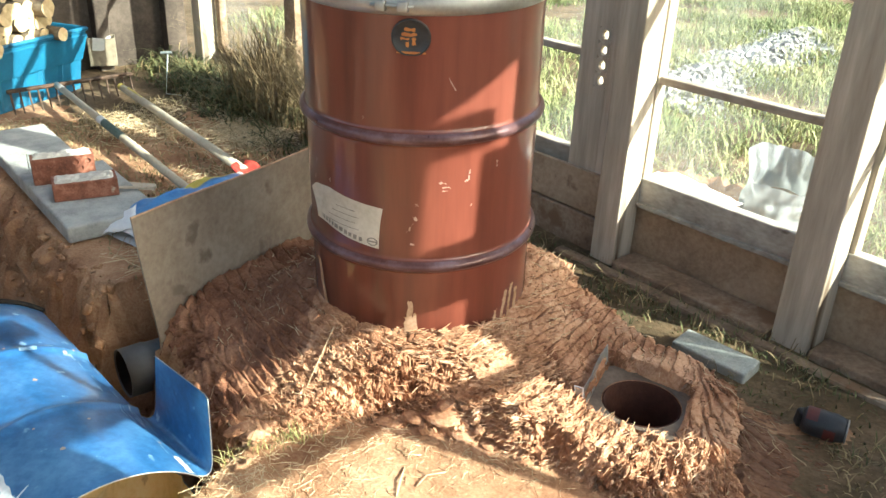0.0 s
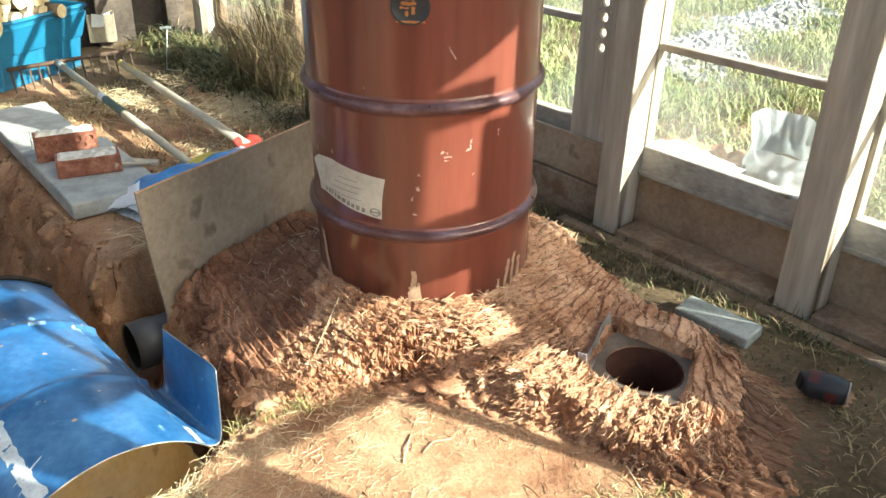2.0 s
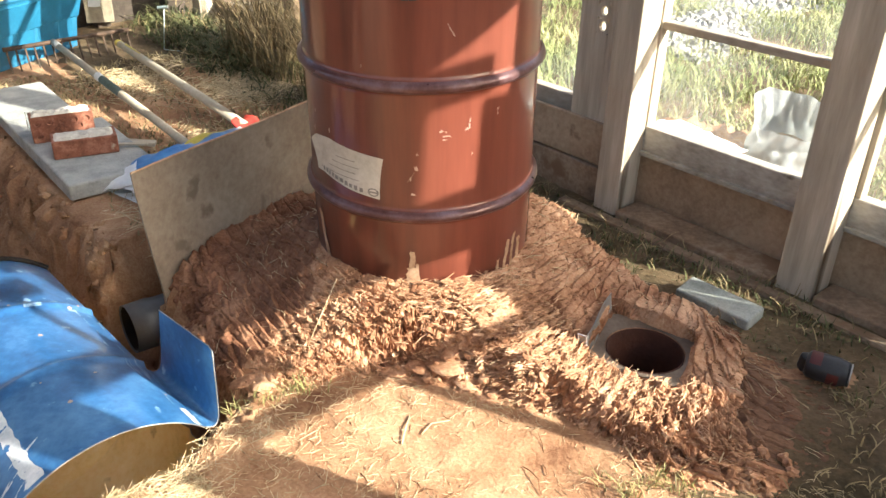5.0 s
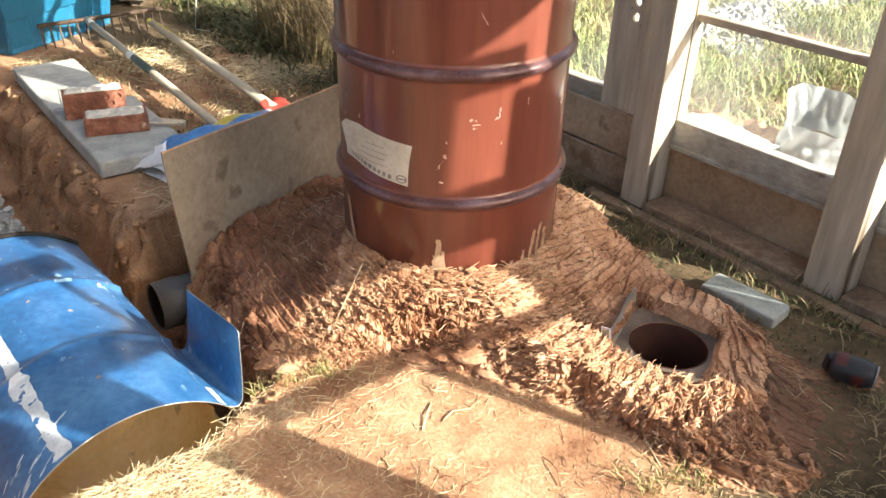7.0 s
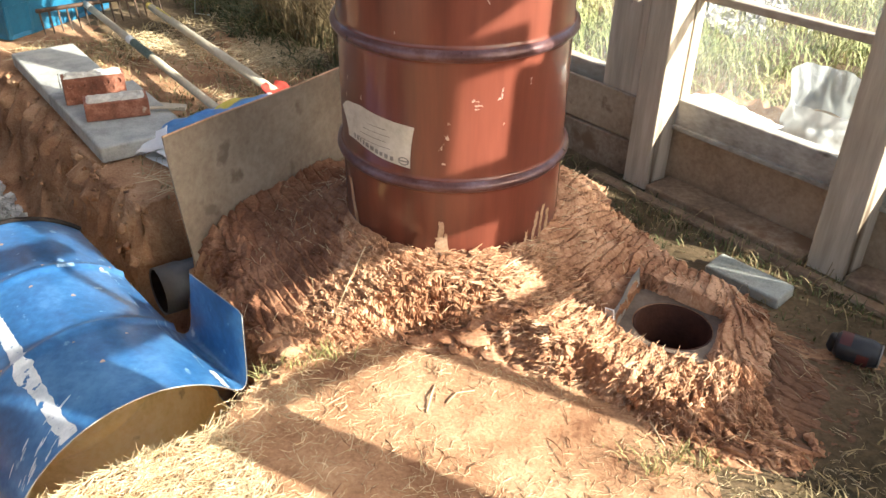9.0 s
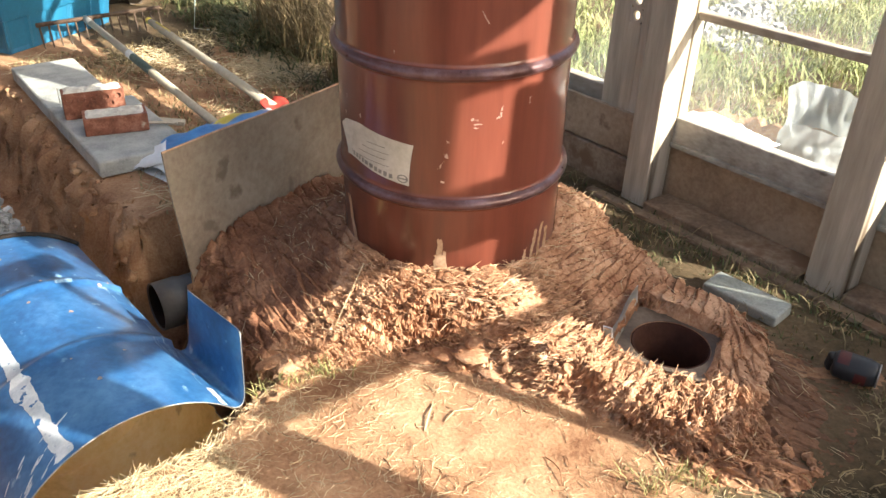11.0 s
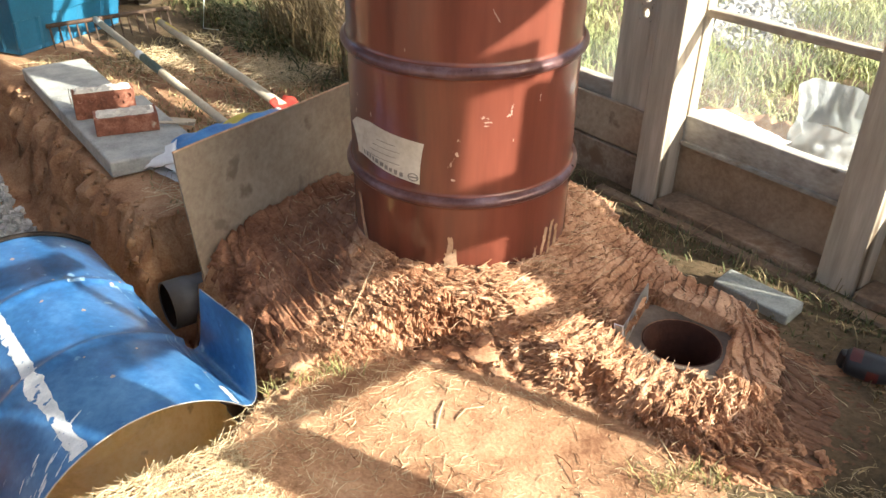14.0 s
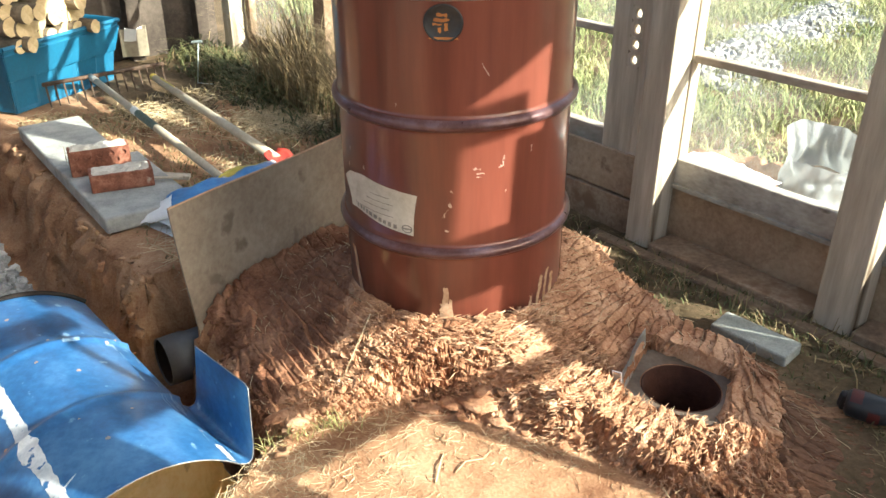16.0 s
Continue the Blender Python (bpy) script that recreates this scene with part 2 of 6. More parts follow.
BAG_BLUE = material("blue_sack_print", ((0.03, 0.12, 0.36), (0.1, 0.28, 0.56)), 7, 0.4, 0.15, 50, spots=((0.55, 0.55, 0.55), 14, 0.66), bump_scale=0.004)
BAG_WHITE = material("white_sack_plastic", ((0.62, 0.63, 0.64), (0.80, 0.80, 0.80)), 8, 0.42, 0.15, 50, bump_scale=0.004)
BAG_YELLOW = material("yellow_sack_print", ((0.52, 0.40, 0.05), (0.68, 0.55, 0.12)), 8, 0.45, 0.15, 50, bump_scale=0.004)
STONE_PALE = material("pale_rubble", ((0.20, 0.197, 0.188), (0.40, 0.39, 0.37)), 12, 0.9, 0.4, 90, island=0.25, bump_scale=0.01, gloss=0.3)
CARTON = material("beige_carton", ((0.20, 0.17, 0.115), (0.32, 0.275, 0.20)), 6, 0.8, 0.1, 50)
STAKE = material("galvanised_wire", ((0.42, 0.48, 0.46), (0.62, 0.68, 0.66)), 30, 0.45, 0, 60, metal=0.5)


def glass_material(name, haze):
    m = bpy.data.materials.new(name)
    m.use_nodes = True
    N, Lk = m.node_tree.nodes, m.node_tree.links
    bs = N["Principled BSDF"]
    bs.inputs["Base Color"].default_value = (0.93, 0.97, 0.95, 1)
    bs.inputs["Transmission Weight"].default_value = 1.0
    bs.inputs["Roughness"].default_value = 0.0
    bs.inputs["IOR"].default_value = 1.45
    dust, mix, n = N.new("ShaderNodeBsdfDiffuse"), N.new("ShaderNodeMixShader"), N.new("ShaderNodeTexNoise")
    tr = N.new("ShaderNodeBsdfTransparent")
    thin = N.new("ShaderNodeMixShader")
    fr = N.new("ShaderNodeFresnel")
    gl = N.new("ShaderNodeBsdfGlossy")
    gl.inputs["Roughness"].default_value = 0.02
    fr.inputs["IOR"].default_value = 1.06
    Lk.new(fr.outputs[0], thin.inputs[0])
    Lk.new(tr.outputs[0], thin.inputs[1])
    Lk.new(gl.outputs[0], thin.inputs[2])
    dust.inputs["Color"].default_value = (0.75, 0.75, 0.70, 1)
    n.inputs["Scale"].default_value, n.inputs["Detail"].default_value = 1.7, 3
    mr = N.new("ShaderNodeMapRange")
    mr.inputs["From Min"].default_value, mr.inputs["From Max"].default_value = 0.35, 0.75
    mr.inputs["To Min"].default_value, mr.inputs["To Max"].default_value = 0.0, haze
    Lk.new(n.outputs["Fac"], mr.inputs["Value"])
    Lk.new(mr.outputs["Result"], mix.inputs[0])
    Lk.new(thin.outputs[0], mix.inputs[1])
    glow, both = N.new("ShaderNodeBsdfTranslucent"), N.new("ShaderNodeMixShader")
    glow.inputs["Color"].default_value = (0.85, 0.85, 0.80, 1)
    both.inputs[0].default_value = 0.65
    Lk.new(dust.outputs[0], both.inputs[1])
    Lk.new(glow.outputs[0], both.inputs[2])
    Lk.new(both.outputs[0], mix.inputs[2])
    Lk.new(mix.outputs[0], N["Material Output"].inputs["Surface"])
    N.remove(bs)
    return m


GLASS = glass_material("dusty_glass", 0.11)


def film_material(name):
    """Thin milky plastic, partly seen through."""
    m = bpy.data.materials.new(name)
    m.use_nodes = True
    N, Lk = m.node_tree.nodes, m.node_tree.links
    bs = N["Principled BSDF"]
    bs.inputs["Base Color"].default_value = (0.30, 0.32, 0.335, 1)
    bs.inputs["Roughness"].default_value = 0.3
    tr, tl, mix, mix2 = N.new("ShaderNodeBsdfTransparent"), N.new("ShaderNodeBsdfTranslucent"), N.new("ShaderNodeMixShader"), N.new("ShaderNodeMixShader")
    tl.inputs["Color"].default_value = (0.34, 0.36, 0.36, 1)
    n, bp = N.new("ShaderNodeTexNoise"), N.new("ShaderNodeBump")
    n.inputs["Scale"].default_value, n.inputs["Detail"].default_value = 14, 5
    bp.inputs["Strength"].default_value, bp.inputs["Distance"].default_value = 0.5, 0.02
    Lk.new(n.outputs["Fac"], bp.inputs["Height"])
    Lk.new(bp.outputs["Normal"], bs.inputs["Normal"])
    mix.inputs[0].default_value, mix2.inputs[0].default_value = 0.4, 0.06
    Lk.new(bs.outputs[0], mix.inputs[1])
    Lk.new(tl.outputs[0], mix.inputs[2])
    Lk.new(mix.outputs[0], mix2.inputs[1])
    Lk.new(tr.outputs[0], mix2.inputs[2])
    Lk.new(mix2.outputs[0], N["Material Output"].inputs["Surface"])
    return m


FILM = film_material("milky_plastic_film")

# ---- mesh helpers ----


def thing(name, label, category, loc=(0, 0, 0), rz=0.0, group="", kind=""):
    ob = new(name)
    ob.matrix_basis = pose(*loc, 0, 0, rz)
    ob.empty_display_size = 0.1
    return tagged(ob, label, category, group, kind)


def root_of(ob):
    while ob.parent:
        ob = ob.parent
    return ob


def part(name, bm, mat, parent=None, label="", smooth=False, local=False, kind=""):
    """One bmesh as one mesh object under a thing or part. Built in the world's frame unless local."""
    if parent is not None and not local:
        bm.transform(root_of(parent).matrix_basis.inverted())
    bmesh.ops.recalc_face_normals(bm, faces=bm.faces)
    me = bpy.data.meshes.new(name)
    bm.to_mesh(me)
    bm.free()
    for mm in mat if isinstance(mat, (list, tuple)) else (mat,):
        me.materials.append(mm)
    if smooth:
        me.shade_smooth()
    ob = new(name, me)
    ob.parent = parent
    return tagged(ob, label, "", "", kind)


def single(name, bm, mat, label, category, smooth=False, kind="", group=""):
    ob = part(name, bm, mat, None, "", smooth)
    return tagged(ob, label, category, group, kind)


def raw(name, verts, faces, mat, parent=None, smooth=False):
    me = bpy.data.meshes.new(name)
    me.from_pydata(verts, [], faces)
    me.materials.append(mat)
    if smooth:
        me.shade_smooth()
    ob = new(name, me)
    ob.parent = parent
    return ob


def box(bm, m, size, bevel=0.003, seg=2):
    r = bmesh.ops.create_cube(bm, size=1.0, matrix=m @ Matrix.Diagonal((*size, 1)))
    if bevel:
        edges = list({e for v in r["verts"] for e in v.link_edges})
        bmesh.ops.bevel(bm, geom=edges, offset=bevel, segments=seg, affect="EDGES", profile=0.5)
    return bm


def spin(bm, profile, m, n=64, a0=0.0, a1=2 * math.pi, mat=0):
    """Turns a profile of (radius, z) about m's z axis."""
    full = abs(a1 - a0 - 2 * math.pi) < 1e-6
    cols = n if full else n + 1
    grid = [[bm.verts.new(m @ Vector((r * math.cos(a0 + (a1 - a0) * k / n), r * math.sin(a0 + (a1 - a0) * k / n), z))) for k in range(cols)] for r, z in profile]
    for i in range(len(profile) - 1):
        for k in range(n):
            j = (k + 1) % cols
            f = bm.faces.new((grid[i][k], grid[i][j], grid[i + 1][j], grid[i + 1][k]))
            f.material_index = mat
    return grid


def tube(bm, points, radius, n=8, cap=True):
    """A round bar along points; radius may be a list."""
    pts = [Vector(p) for p in points]
    rads = radius if isinstance(radius, (list, tuple)) else [radius] * len(pts)
    rings = []
    for i, p in enumerate(pts):
        d = (pts[min(i + 1, len(pts) - 1)] - pts[max(i - 1, 0)]).normalized()
        q = d.to_track_quat("Z", "Y").to_matrix()
        rings.append([bm.verts.new(p + q @ Vector((rads[i] * math.cos(2 * math.pi * k / n), rads[i] * math.sin(2 * math.pi * k / n), 0))) for k in range(n)])
    for a, b in zip(rings, rings[1:]):
        for k in range(n):
            bm.faces.new((a[k], a[(k + 1) % n], b[(k + 1) % n], b[k]))
    if cap:
        bm.faces.new(rings[0][::-1])
        bm.faces.new(rings[-1])
    return rings


def sheet(bm, pts, thick=0.0):
    """A grid of points pts[i][j] as a surface; with a thickness it is closed on both sides."""
    rows, cols = len(pts), len(pts[0])
    vs = [[bm.verts.new(p) for p in row] for row in pts]
    faces = []
    for i in range(rows - 1):
        for j in range(cols - 1):
            faces.append(bm.faces.new((vs[i][j], vs[i + 1][j], vs[i + 1][j + 1], vs[i][j + 1])))
    if thick:
        bmesh.ops.recalc_face_normals(bm, faces=faces)
        bmesh.ops.solidify(bm, geom=faces, thickness=thick)
    return bm


# ---- the greenhouse's own axes: u along the glazed wall, o outwards through it, z up ----
WA, WU, WN = Vector((0.4996, 2.5264, 0)), Vector((0.6667, -0.7453, 0)), Vector((0.7453, 0.6667, 0))
WM = Matrix(((WU.x, WN.x, 0, WA.x), (WU.y, WN.y, 0, WA.y), (0, 0, 1, 0), (0, 0, 0, 1)))


def at(u, o, z):
    return WM @ Vector((u, o, z))


def wbox(bm, u0, u1, o0, o1, z0, z1, bevel=0.003):
    return box(bm, WM @ Matrix.Translation(((u0 + u1) / 2, (o0 + o1) / 2, (z0 + z1) / 2)), (abs(u1 - u0), abs(o1 - o0), abs(z1 - z0)), bevel)


def uo(x, y):
    """Greenhouse coordinates of a place (arrays or numbers)."""
    return (x - WA.x) * WU.x + (y - WA.y) * WU.y, (x - WA.x) * WN.x + (y - WA.y) * WN.y

# ---- ground ----
DRUM_X, DRUM_Y, DRUM_R, DRUM_Z = -0.0555, 1.96, 0.280, 0.068
# the drum stands a little out of plumb
DRUM_AXIS = Vector((-0.0171, -0.0449, 1.0)).normalized()
DRUM_U = (Vector((1, 0, 0)) - DRUM_AXIS * DRUM_AXIS.x).normalized()
DRUM_V = DRUM_AXIS.cross(DRUM_U)
DRUM_M = Matrix.Translation((DRUM_X, DRUM_Y, DRUM_Z)) @ Matrix((DRUM_U, DRUM_V, DRUM_AXIS)).transposed().to_4x4()
HOLE_X, HOLE_Y, HOLE_R = 0.493, 1.606, 0.092


def ground_height(x, y):
    u, o = uo(x, y)
    wob = 0.05 * (fbm(x * 6, y * 6, 3, 3) - 0.5)
    lump = 0.035 * (fbm(u * 13, o * 40, 3, 31) - 0.5)
    end = 0.295 - 0.10 * step((o + 1.66) / 0.2)
    trench = step((-1.395 + wob + lump - o) / 0.13) * step((o + 2.16 - wob) / 0.16) * step((end + 0.3 * wob + 0.3 * lump - u) / 0.035)
    pit = 0.24 * np.exp(-((x + 0.88) ** 2 + (y - 1.82) ** 2) / 0.020)
    hollow = 0.13 * np.exp(-((x + 0.765) ** 2 + (y - 1.865) ** 2) / 0.008)
    along = np.clip((x + 0.945) * 0.53 + (y - 1.92) * 0.848, 0.0, 0.20)
    bed = np.hypot(x + 0.945 - 0.53 * along, y - 1.92 - 0.848 * along)
    bed = 0.32 * (1 - step((bed - 0.085) / 0.07)) * step((-0.012 - (x + 0.822) * 0.866 + (y - 1.928) * 0.5) / 0.02)
    far = step((np.hypot(x, y) - 7) / 10)
    swell = 0.03 * (fbm(x * 1.7, y * 1.7, 3, 8) - 0.5) + 0.4 * far * (fbm(x * 0.12, y * 0.12, 3, 12) - 0.5)
    swell = swell + 0.42 * np.minimum(np.maximum(0, o - 6.8), 60)
    fine = 0.010 * (fbm(x * 22, y * 22, 3, 21) - 0.5) + 0.004 * (fbm(x * 90, y * 90, 2, 25) - 0.5)
    rough = trench * (1 - trench) * 4
    return swell + fine + rough * 0.13 * (fbm(u * 14, o * 55, 4, 40) - 0.5) - np.minimum(0.36, 0.36 * trench + pit * step((-1.31 - o) / 0.03) + hollow + bed) - 0.12 * trench * step((u + 0.75) / 0.12) * step((-1.53 - o) / 0.05)


def axis(lo, a, b, hi, fine, grow=1.25):
    mid = list(np.arange(a, b, fine))
    left, right, s = [], [], fine
    p = a
    while p > lo:
        s *= grow
        p -= s
        left.append(p)
    p, s = mid[-1], fine
    while p < hi:
        s *= grow
        p += s
        right.append(p)
    return np.array(left[::-1] + mid + right)


gx, gy = axis(-300, -2.4, 1.7, 300, 0.016), axis(-300, 0.75, 3.6, 300, 0.016)
GX, GY = np.meshgrid(gx, gy)
GZ = ground_height(GX, GY)
cols = len(gx)
# broken earth: the trench's steep faces bulge and crumble sideways
gsy, gsx = np.gradient(GZ, gy, gx)
gsl = np.hypot(gsx, gsy) + 1e-6
gal = GX * WU.x + GY * WU.y
b1, b2, bown, _, _ = clumps(gal * 11 + 1.2 * fbm(GX * 12, GY * 12, 2, 15), GZ * 17 + 1.2 * fbm(GX * 9, GY * 9, 2, 16), 19)
push = step((gsl - 0.7) / 0.8) * (np.hypot(GX + 0.9, GY - 2.3) < 1.6) * (0.055 * (bown - 0.5) - 0.02 * (1 - step((b2 - b1) / 0.35)) + 0.05 * (fbm(gal * 26, GZ * 34, 3, 17) - 0.5))
EX, EY = GX - gsx / gsl * push, GY - gsy / gsl * push
gverts = np.stack([EX, EY, GZ], -1).reshape(-1, 3)
idx = np.arange(len(gy) * cols).reshape(len(gy), cols)
gfaces = np.stack([idx[:-1, :-1], idx[:-1, 1:], idx[1:, 1:], idx[1:, :-1]], -1).reshape(-1, 4)
solid = np.hypot(GX[:-1, :-1].ravel() + 0.008 - HOLE_X, GY[:-1, :-1].ravel() + 0.008 - HOLE_Y) > HOLE_R + 0.02
gfaces = gfaces[solid]
ground = raw("ground", gverts.tolist(), gfaces.tolist(), SOIL, None, True)
ground.data.materials.append(TURF)
fx, fy = GX[:-1, :-1].ravel()[solid], GY[:-1, :-1].ravel()[solid]
fu, fo = uo(fx, fy)
edge = 0.35 * (fbm(fx * 5, fy * 5, 4, 77) - 0.5)
turfy = (fo + edge > -0.33) | ((fu + edge > 0.95) & (fo + edge > -0.95)) | ((fu + edge * 2 < -2.3) & (fo > -0.9)) | (fo < -3.68) | (fu < -3.42) | (fu > 2.2)
turfy &= ~((fo > -2.2) & (fo < -1.25) & (fu > -1.9) & (fu < 2.2))
ground.data.polygons.foreach_set("material_index", turfy.astype(np.int32))
tagged(ground, "reddish dry earth with a dug trench, turning to grass", "ground", "", "structure")


def gz(x, y):
    return float(ground_height(np.array([x]), np.array([y]))[0])


# ---- the clay and straw mound round the drum: a low skirt, and a steep-edged terrace on it ----
OUTLINE = [(-0.50, 1.475), (-0.40, 1.455), (-0.30, 1.495), (-0.20, 1.545), (-0.12, 1.545), (0.0, 1.512), (0.12, 1.478), (0.22, 1.448), (0.285, 1.422), (0.325, 1.375),
           (0.403, 1.312), (0.483, 1.238), (0.556, 1.205), (0.677, 1.20), (0.735, 1.265), (0.82, 1.32), (0.89, 1.45), (0.89, 1.56), (0.83, 1.66), (0.765, 1.72), (0.69, 1.81),
           (0.61, 1.89), (0.54, 2.02), (0.46, 2.18), (0.37, 2.38), (-0.10, 2.55), (-0.50, 2.58), (-0.80, 2.50), (-0.82, 2.15), (-0.79, 1.95), (-0.70, 1.80), (-0.62, 1.66)]
CREST = [(-0.57, 1.60), (-0.50, 1.575), (-0.42, 1.57), (-0.36, 1.525), (-0.27, 1.520), (-0.17, 1.555), (-0.06, 1.590), (0.03, 1.580), (0.08, 1.54), (0.14, 1.485), (0.235, 1.445),
         (0.317, 1.405), (0.387, 1.335), (0.472, 1.285), (0.56, 1.275), (0.61, 1.31), (0.655, 1.40), (0.72, 1.53), (0.735, 1.64), (0.675, 1.765), (0.60, 1.835), (0.535, 1.91),
         (0.49, 2.02), (0.43, 2.12), (0.39, 2.25), (0.31, 2.38), (0.05, 2.50), (-0.50, 2.56), (-0.80, 2.50), (-0.80, 2.15), (-0.66, 1.98), (-0.61, 1.74)]
TORN_LEFT = [(-0.24, 1.71), (0.20, 1.73), (0.22, 1.66), (0.10, 1.60), (-0.02, 1.565), (-0.06, 1.56), (-0.17, 1.53), (-0.27, 1.48), (-0.37, 1.48), (-0.44, 1.57)]
TORN_RIGHT = [(0.03, 1.54), (0.14, 1.60), (0.28, 1.69), (0.335, 1.60), (0.36, 1.55), (0.47, 1.515), (0.57, 1.50), (0.64, 1.44), (0.63, 1.26), (0.46, 1.25), (0.36, 1.29), (0.28, 1.36), (0.08, 1.43)]
RECESS_A, RECESS_B = Vector((0.42, 0.9075, 0)), Vector((0.9075, -0.42, 0))


def poly_distance(poly, x, y):
    """Distance to a closed outline, positive within it."""
    d, sgn = np.full(x.shape, 9.0), np.zeros(x.shape, bool)
    for (ax, ay), (bx, by) in zip(poly, poly[1:] + poly[:1]):
        ex, ey = bx - ax, by - ay
        t = np.clip(((x - ax) * ex + (y - ay) * ey) / (ex * ex + ey * ey), 0, 1)
        d = np.minimum(d, np.hypot(x - ax - t * ex, y - ay - t * ey))
        sgn ^= ((ay > y) != (by > y)) & (x < (bx - ax) * (y - ay) / (by - ay + 1e-12) + ax)
    return np.where(sgn, d, -d)


def inside_distance(x, y):
    return poly_distance(OUTLINE, x, y)


def front_zone(x, y):
    """1 where the clay is left torn and shaggy, 0 where it is smoothed by hand."""
    wob = 0.06 * (fbm(x * 14, y * 14, 3, 33) - 0.5)
    d = np.maximum(poly_distance(TORN_LEFT, x, y), poly_distance(TORN_RIGHT, x, y)) + wob
    return step((d + 0.012) / 0.03)


def grain(x, y):
    """The way in which the hand has drawn the clay, as an angle."""
    deg = np.interp(x, (-0.6, -0.3, -0.05, 0.15, 0.3, 0.5, 0.62, 0.70, 0.85), (-60, -45, -12, 28, 48, 66, 84, 132, 150))
    low = step((1.33 - y) / 0.06) * step((x - 0.3) / 0.1)
    deg = deg * (1 - low) + low * np.interp(x, (0.3, 0.5, 0.7), (105, 128, 150))
    return np.radians(deg + 50 * (fbm(x * 4, y * 4, 2, 81) - 0.5))


def turned(x, y, a, parts=12):
    """Coordinates along and across the grain, turned in steps."""
    k = np.round(a / (math.pi / parts)) * (math.pi / parts)
    c, d = np.cos(k), np.sin(k)
    return x * c + y * d + 3.7 * k, y * c - x * d + 5.1 * k


def mound_height(x, y):
    wob = 0.045 * (fbm(x * 11, y * 11, 3, 5) - 0.5) + 0.022 * (fbm(x * 34, y * 34, 2, 6) - 0.5)
    d = inside_distance(x, y) + 0.7 * wob
    dm = poly_distance(CREST, x, y) + wob
    rd, rh = np.hypot(x - DRUM_X, y - DRUM_Y), np.hypot(x - HOLE_X, y - HOLE_Y)
    left = step((-0.25 - x) / 0.25)
    back = step((x - 0.3) / 0.1) * step((y - 1.5) / 0.1)
    ra, rb = (x - HOLE_X) * RECESS_A.x + (y - HOLE_Y) * RECESS_A.y, (x - HOLE_X) * RECESS_B.x + (y - HOLE_Y) * RECESS_B.y
    recess = step((0.138 - 0.22 * (rb + 0.1) - ra) / 0.012) * step((ra + 0.115) / 0.03) * step((0.115 - rb) / 0.022) * step((rb + 0.122) / 0.008)
    top = 0.090 + 0.097 * (1 - step((rd - 0.27) / 0.26)) - 0.030 * left - 0.035 * step((-x - 0.50) / 0.15)
    front = step((1.66 - y) / 0.13) * step((0.14 - x) / 0.1) * (1 - step((-0.44 - x) / 0.1))
    top = top - 0.036 * front
    top = top - 0.030 * step((1.60 - y) / 0.09) * step((x - 0.27) / 0.12)
    top = top + 0.05 * np.exp(-((x - 0.29) ** 2 + (y - 2.15) ** 2) / 0.012) + 0.012 * back * np.exp(-(dm / 0.07) ** 2)
    top = top - 0.10 * step((y - 2.12) / 0.4) * left - 0.03 * step((-x - 0.42) / 0.2) * step((1.75 - y) / 0.15)
    skirt = 0.012 + 0.030 * step(d / 0.11) + 0.012 * step((0.10 - np.abs(x - 0.06)) / 0.05) * step((y - 1.45) / 0.03)
    skirt = skirt - 0.030 * step((x - 0.66) / 0.05) * step((y - 1.24) / 0.08)
    base = ground_height(x, y)
    rs = step((d + 0.004) / (0.026 + 0.10 * left * step((y - 1.55) / 0.1)))
    rm = step((dm + 0.012) / (0.034 + 0.022 * front + 0.06 * np.exp(-((x - 0.09) / 0.08) ** 2 - ((y - 1.52) / 0.06) ** 2) + 0.12 * step((-0.40 - x) / 0.12) + 0.022 * back))
    rough = base * (1 - rs) + rs * np.maximum(skirt, base)
    rough = rough + rm * (np.maximum(top, rough) - rough)
    rough = rough * (1 - recess) + recess * 0.047
    hx, hy = x, y
    y = y + 1.25 * rough
    torn = front_zone(hx, hy)
    g = grain(hx, hy)
    warp = 0.012 * (fbm(x * 22, y * 22, 3, 4) - 0.5)
    # torn slabs and flakes, tilted and cracked apart, at two sizes
    p, q = turned(x + warp, y - warp, g + 1.0 * (fbm(x * 7, y * 7, 2, 7) - 0.5))
    f1, f2, own, op, oq = clumps(p * 15, q * 40, 14)
    lean = np.where(own > 0.3, 1.0, -0.6)
    big = 0.012 * (own - 0.5) + 0.015 * lean * oq - 0.012 * (1 - step((f2 - f1) / 0.25))
    h1, h2, own2, op2, oq2 = clumps(p * 36 + 4 * warp, q * 92, 54)
    small = 0.006 * (own2 - 0.5) + 0.006 * oq2 - 0.005 * (1 - step((h2 - h1) / 0.30))
    rag = 0.014 * (fbm(x * 24, y * 24, 4, 61) - 0.5)
    shaggy = big + small + rag
    # hand-smoothed clay: shallow overlapping strokes and short gouges along the grain
    p, q = turned(x + 0.6 * warp, y, g, 16)
    s1, s2, sown, sp, sq = clumps(p * 9, q * 36, 24)
    stroke = 0.006 * (sown - 0.5) + 0.009 * sq - 0.002 * (1 - step((s2 - s1) / 0.12))
    e1, e2, eown, ep, eq = clumps(p * 24, q * 80, 34)
    gouge = -0.0045 * step((0.42 - np.hypot(ep * 0.9, eq * 1.5)) / 0.25) * (eown > 0.70)
    smooth = stroke + gouge + 0.005 * (fbm(x * 50, y * 50, 3, 71) - 0.5) + 0.022 * (fbm(x * 9, y * 9, 2, 65) - 0.5)
    # broad fingered ridges on the skirt
    low = step((0.062 - rough) / 0.02) * (1 - torn)
    k1, k2, kown, kp, kq = clumps(p * 8, q * 24, 94)
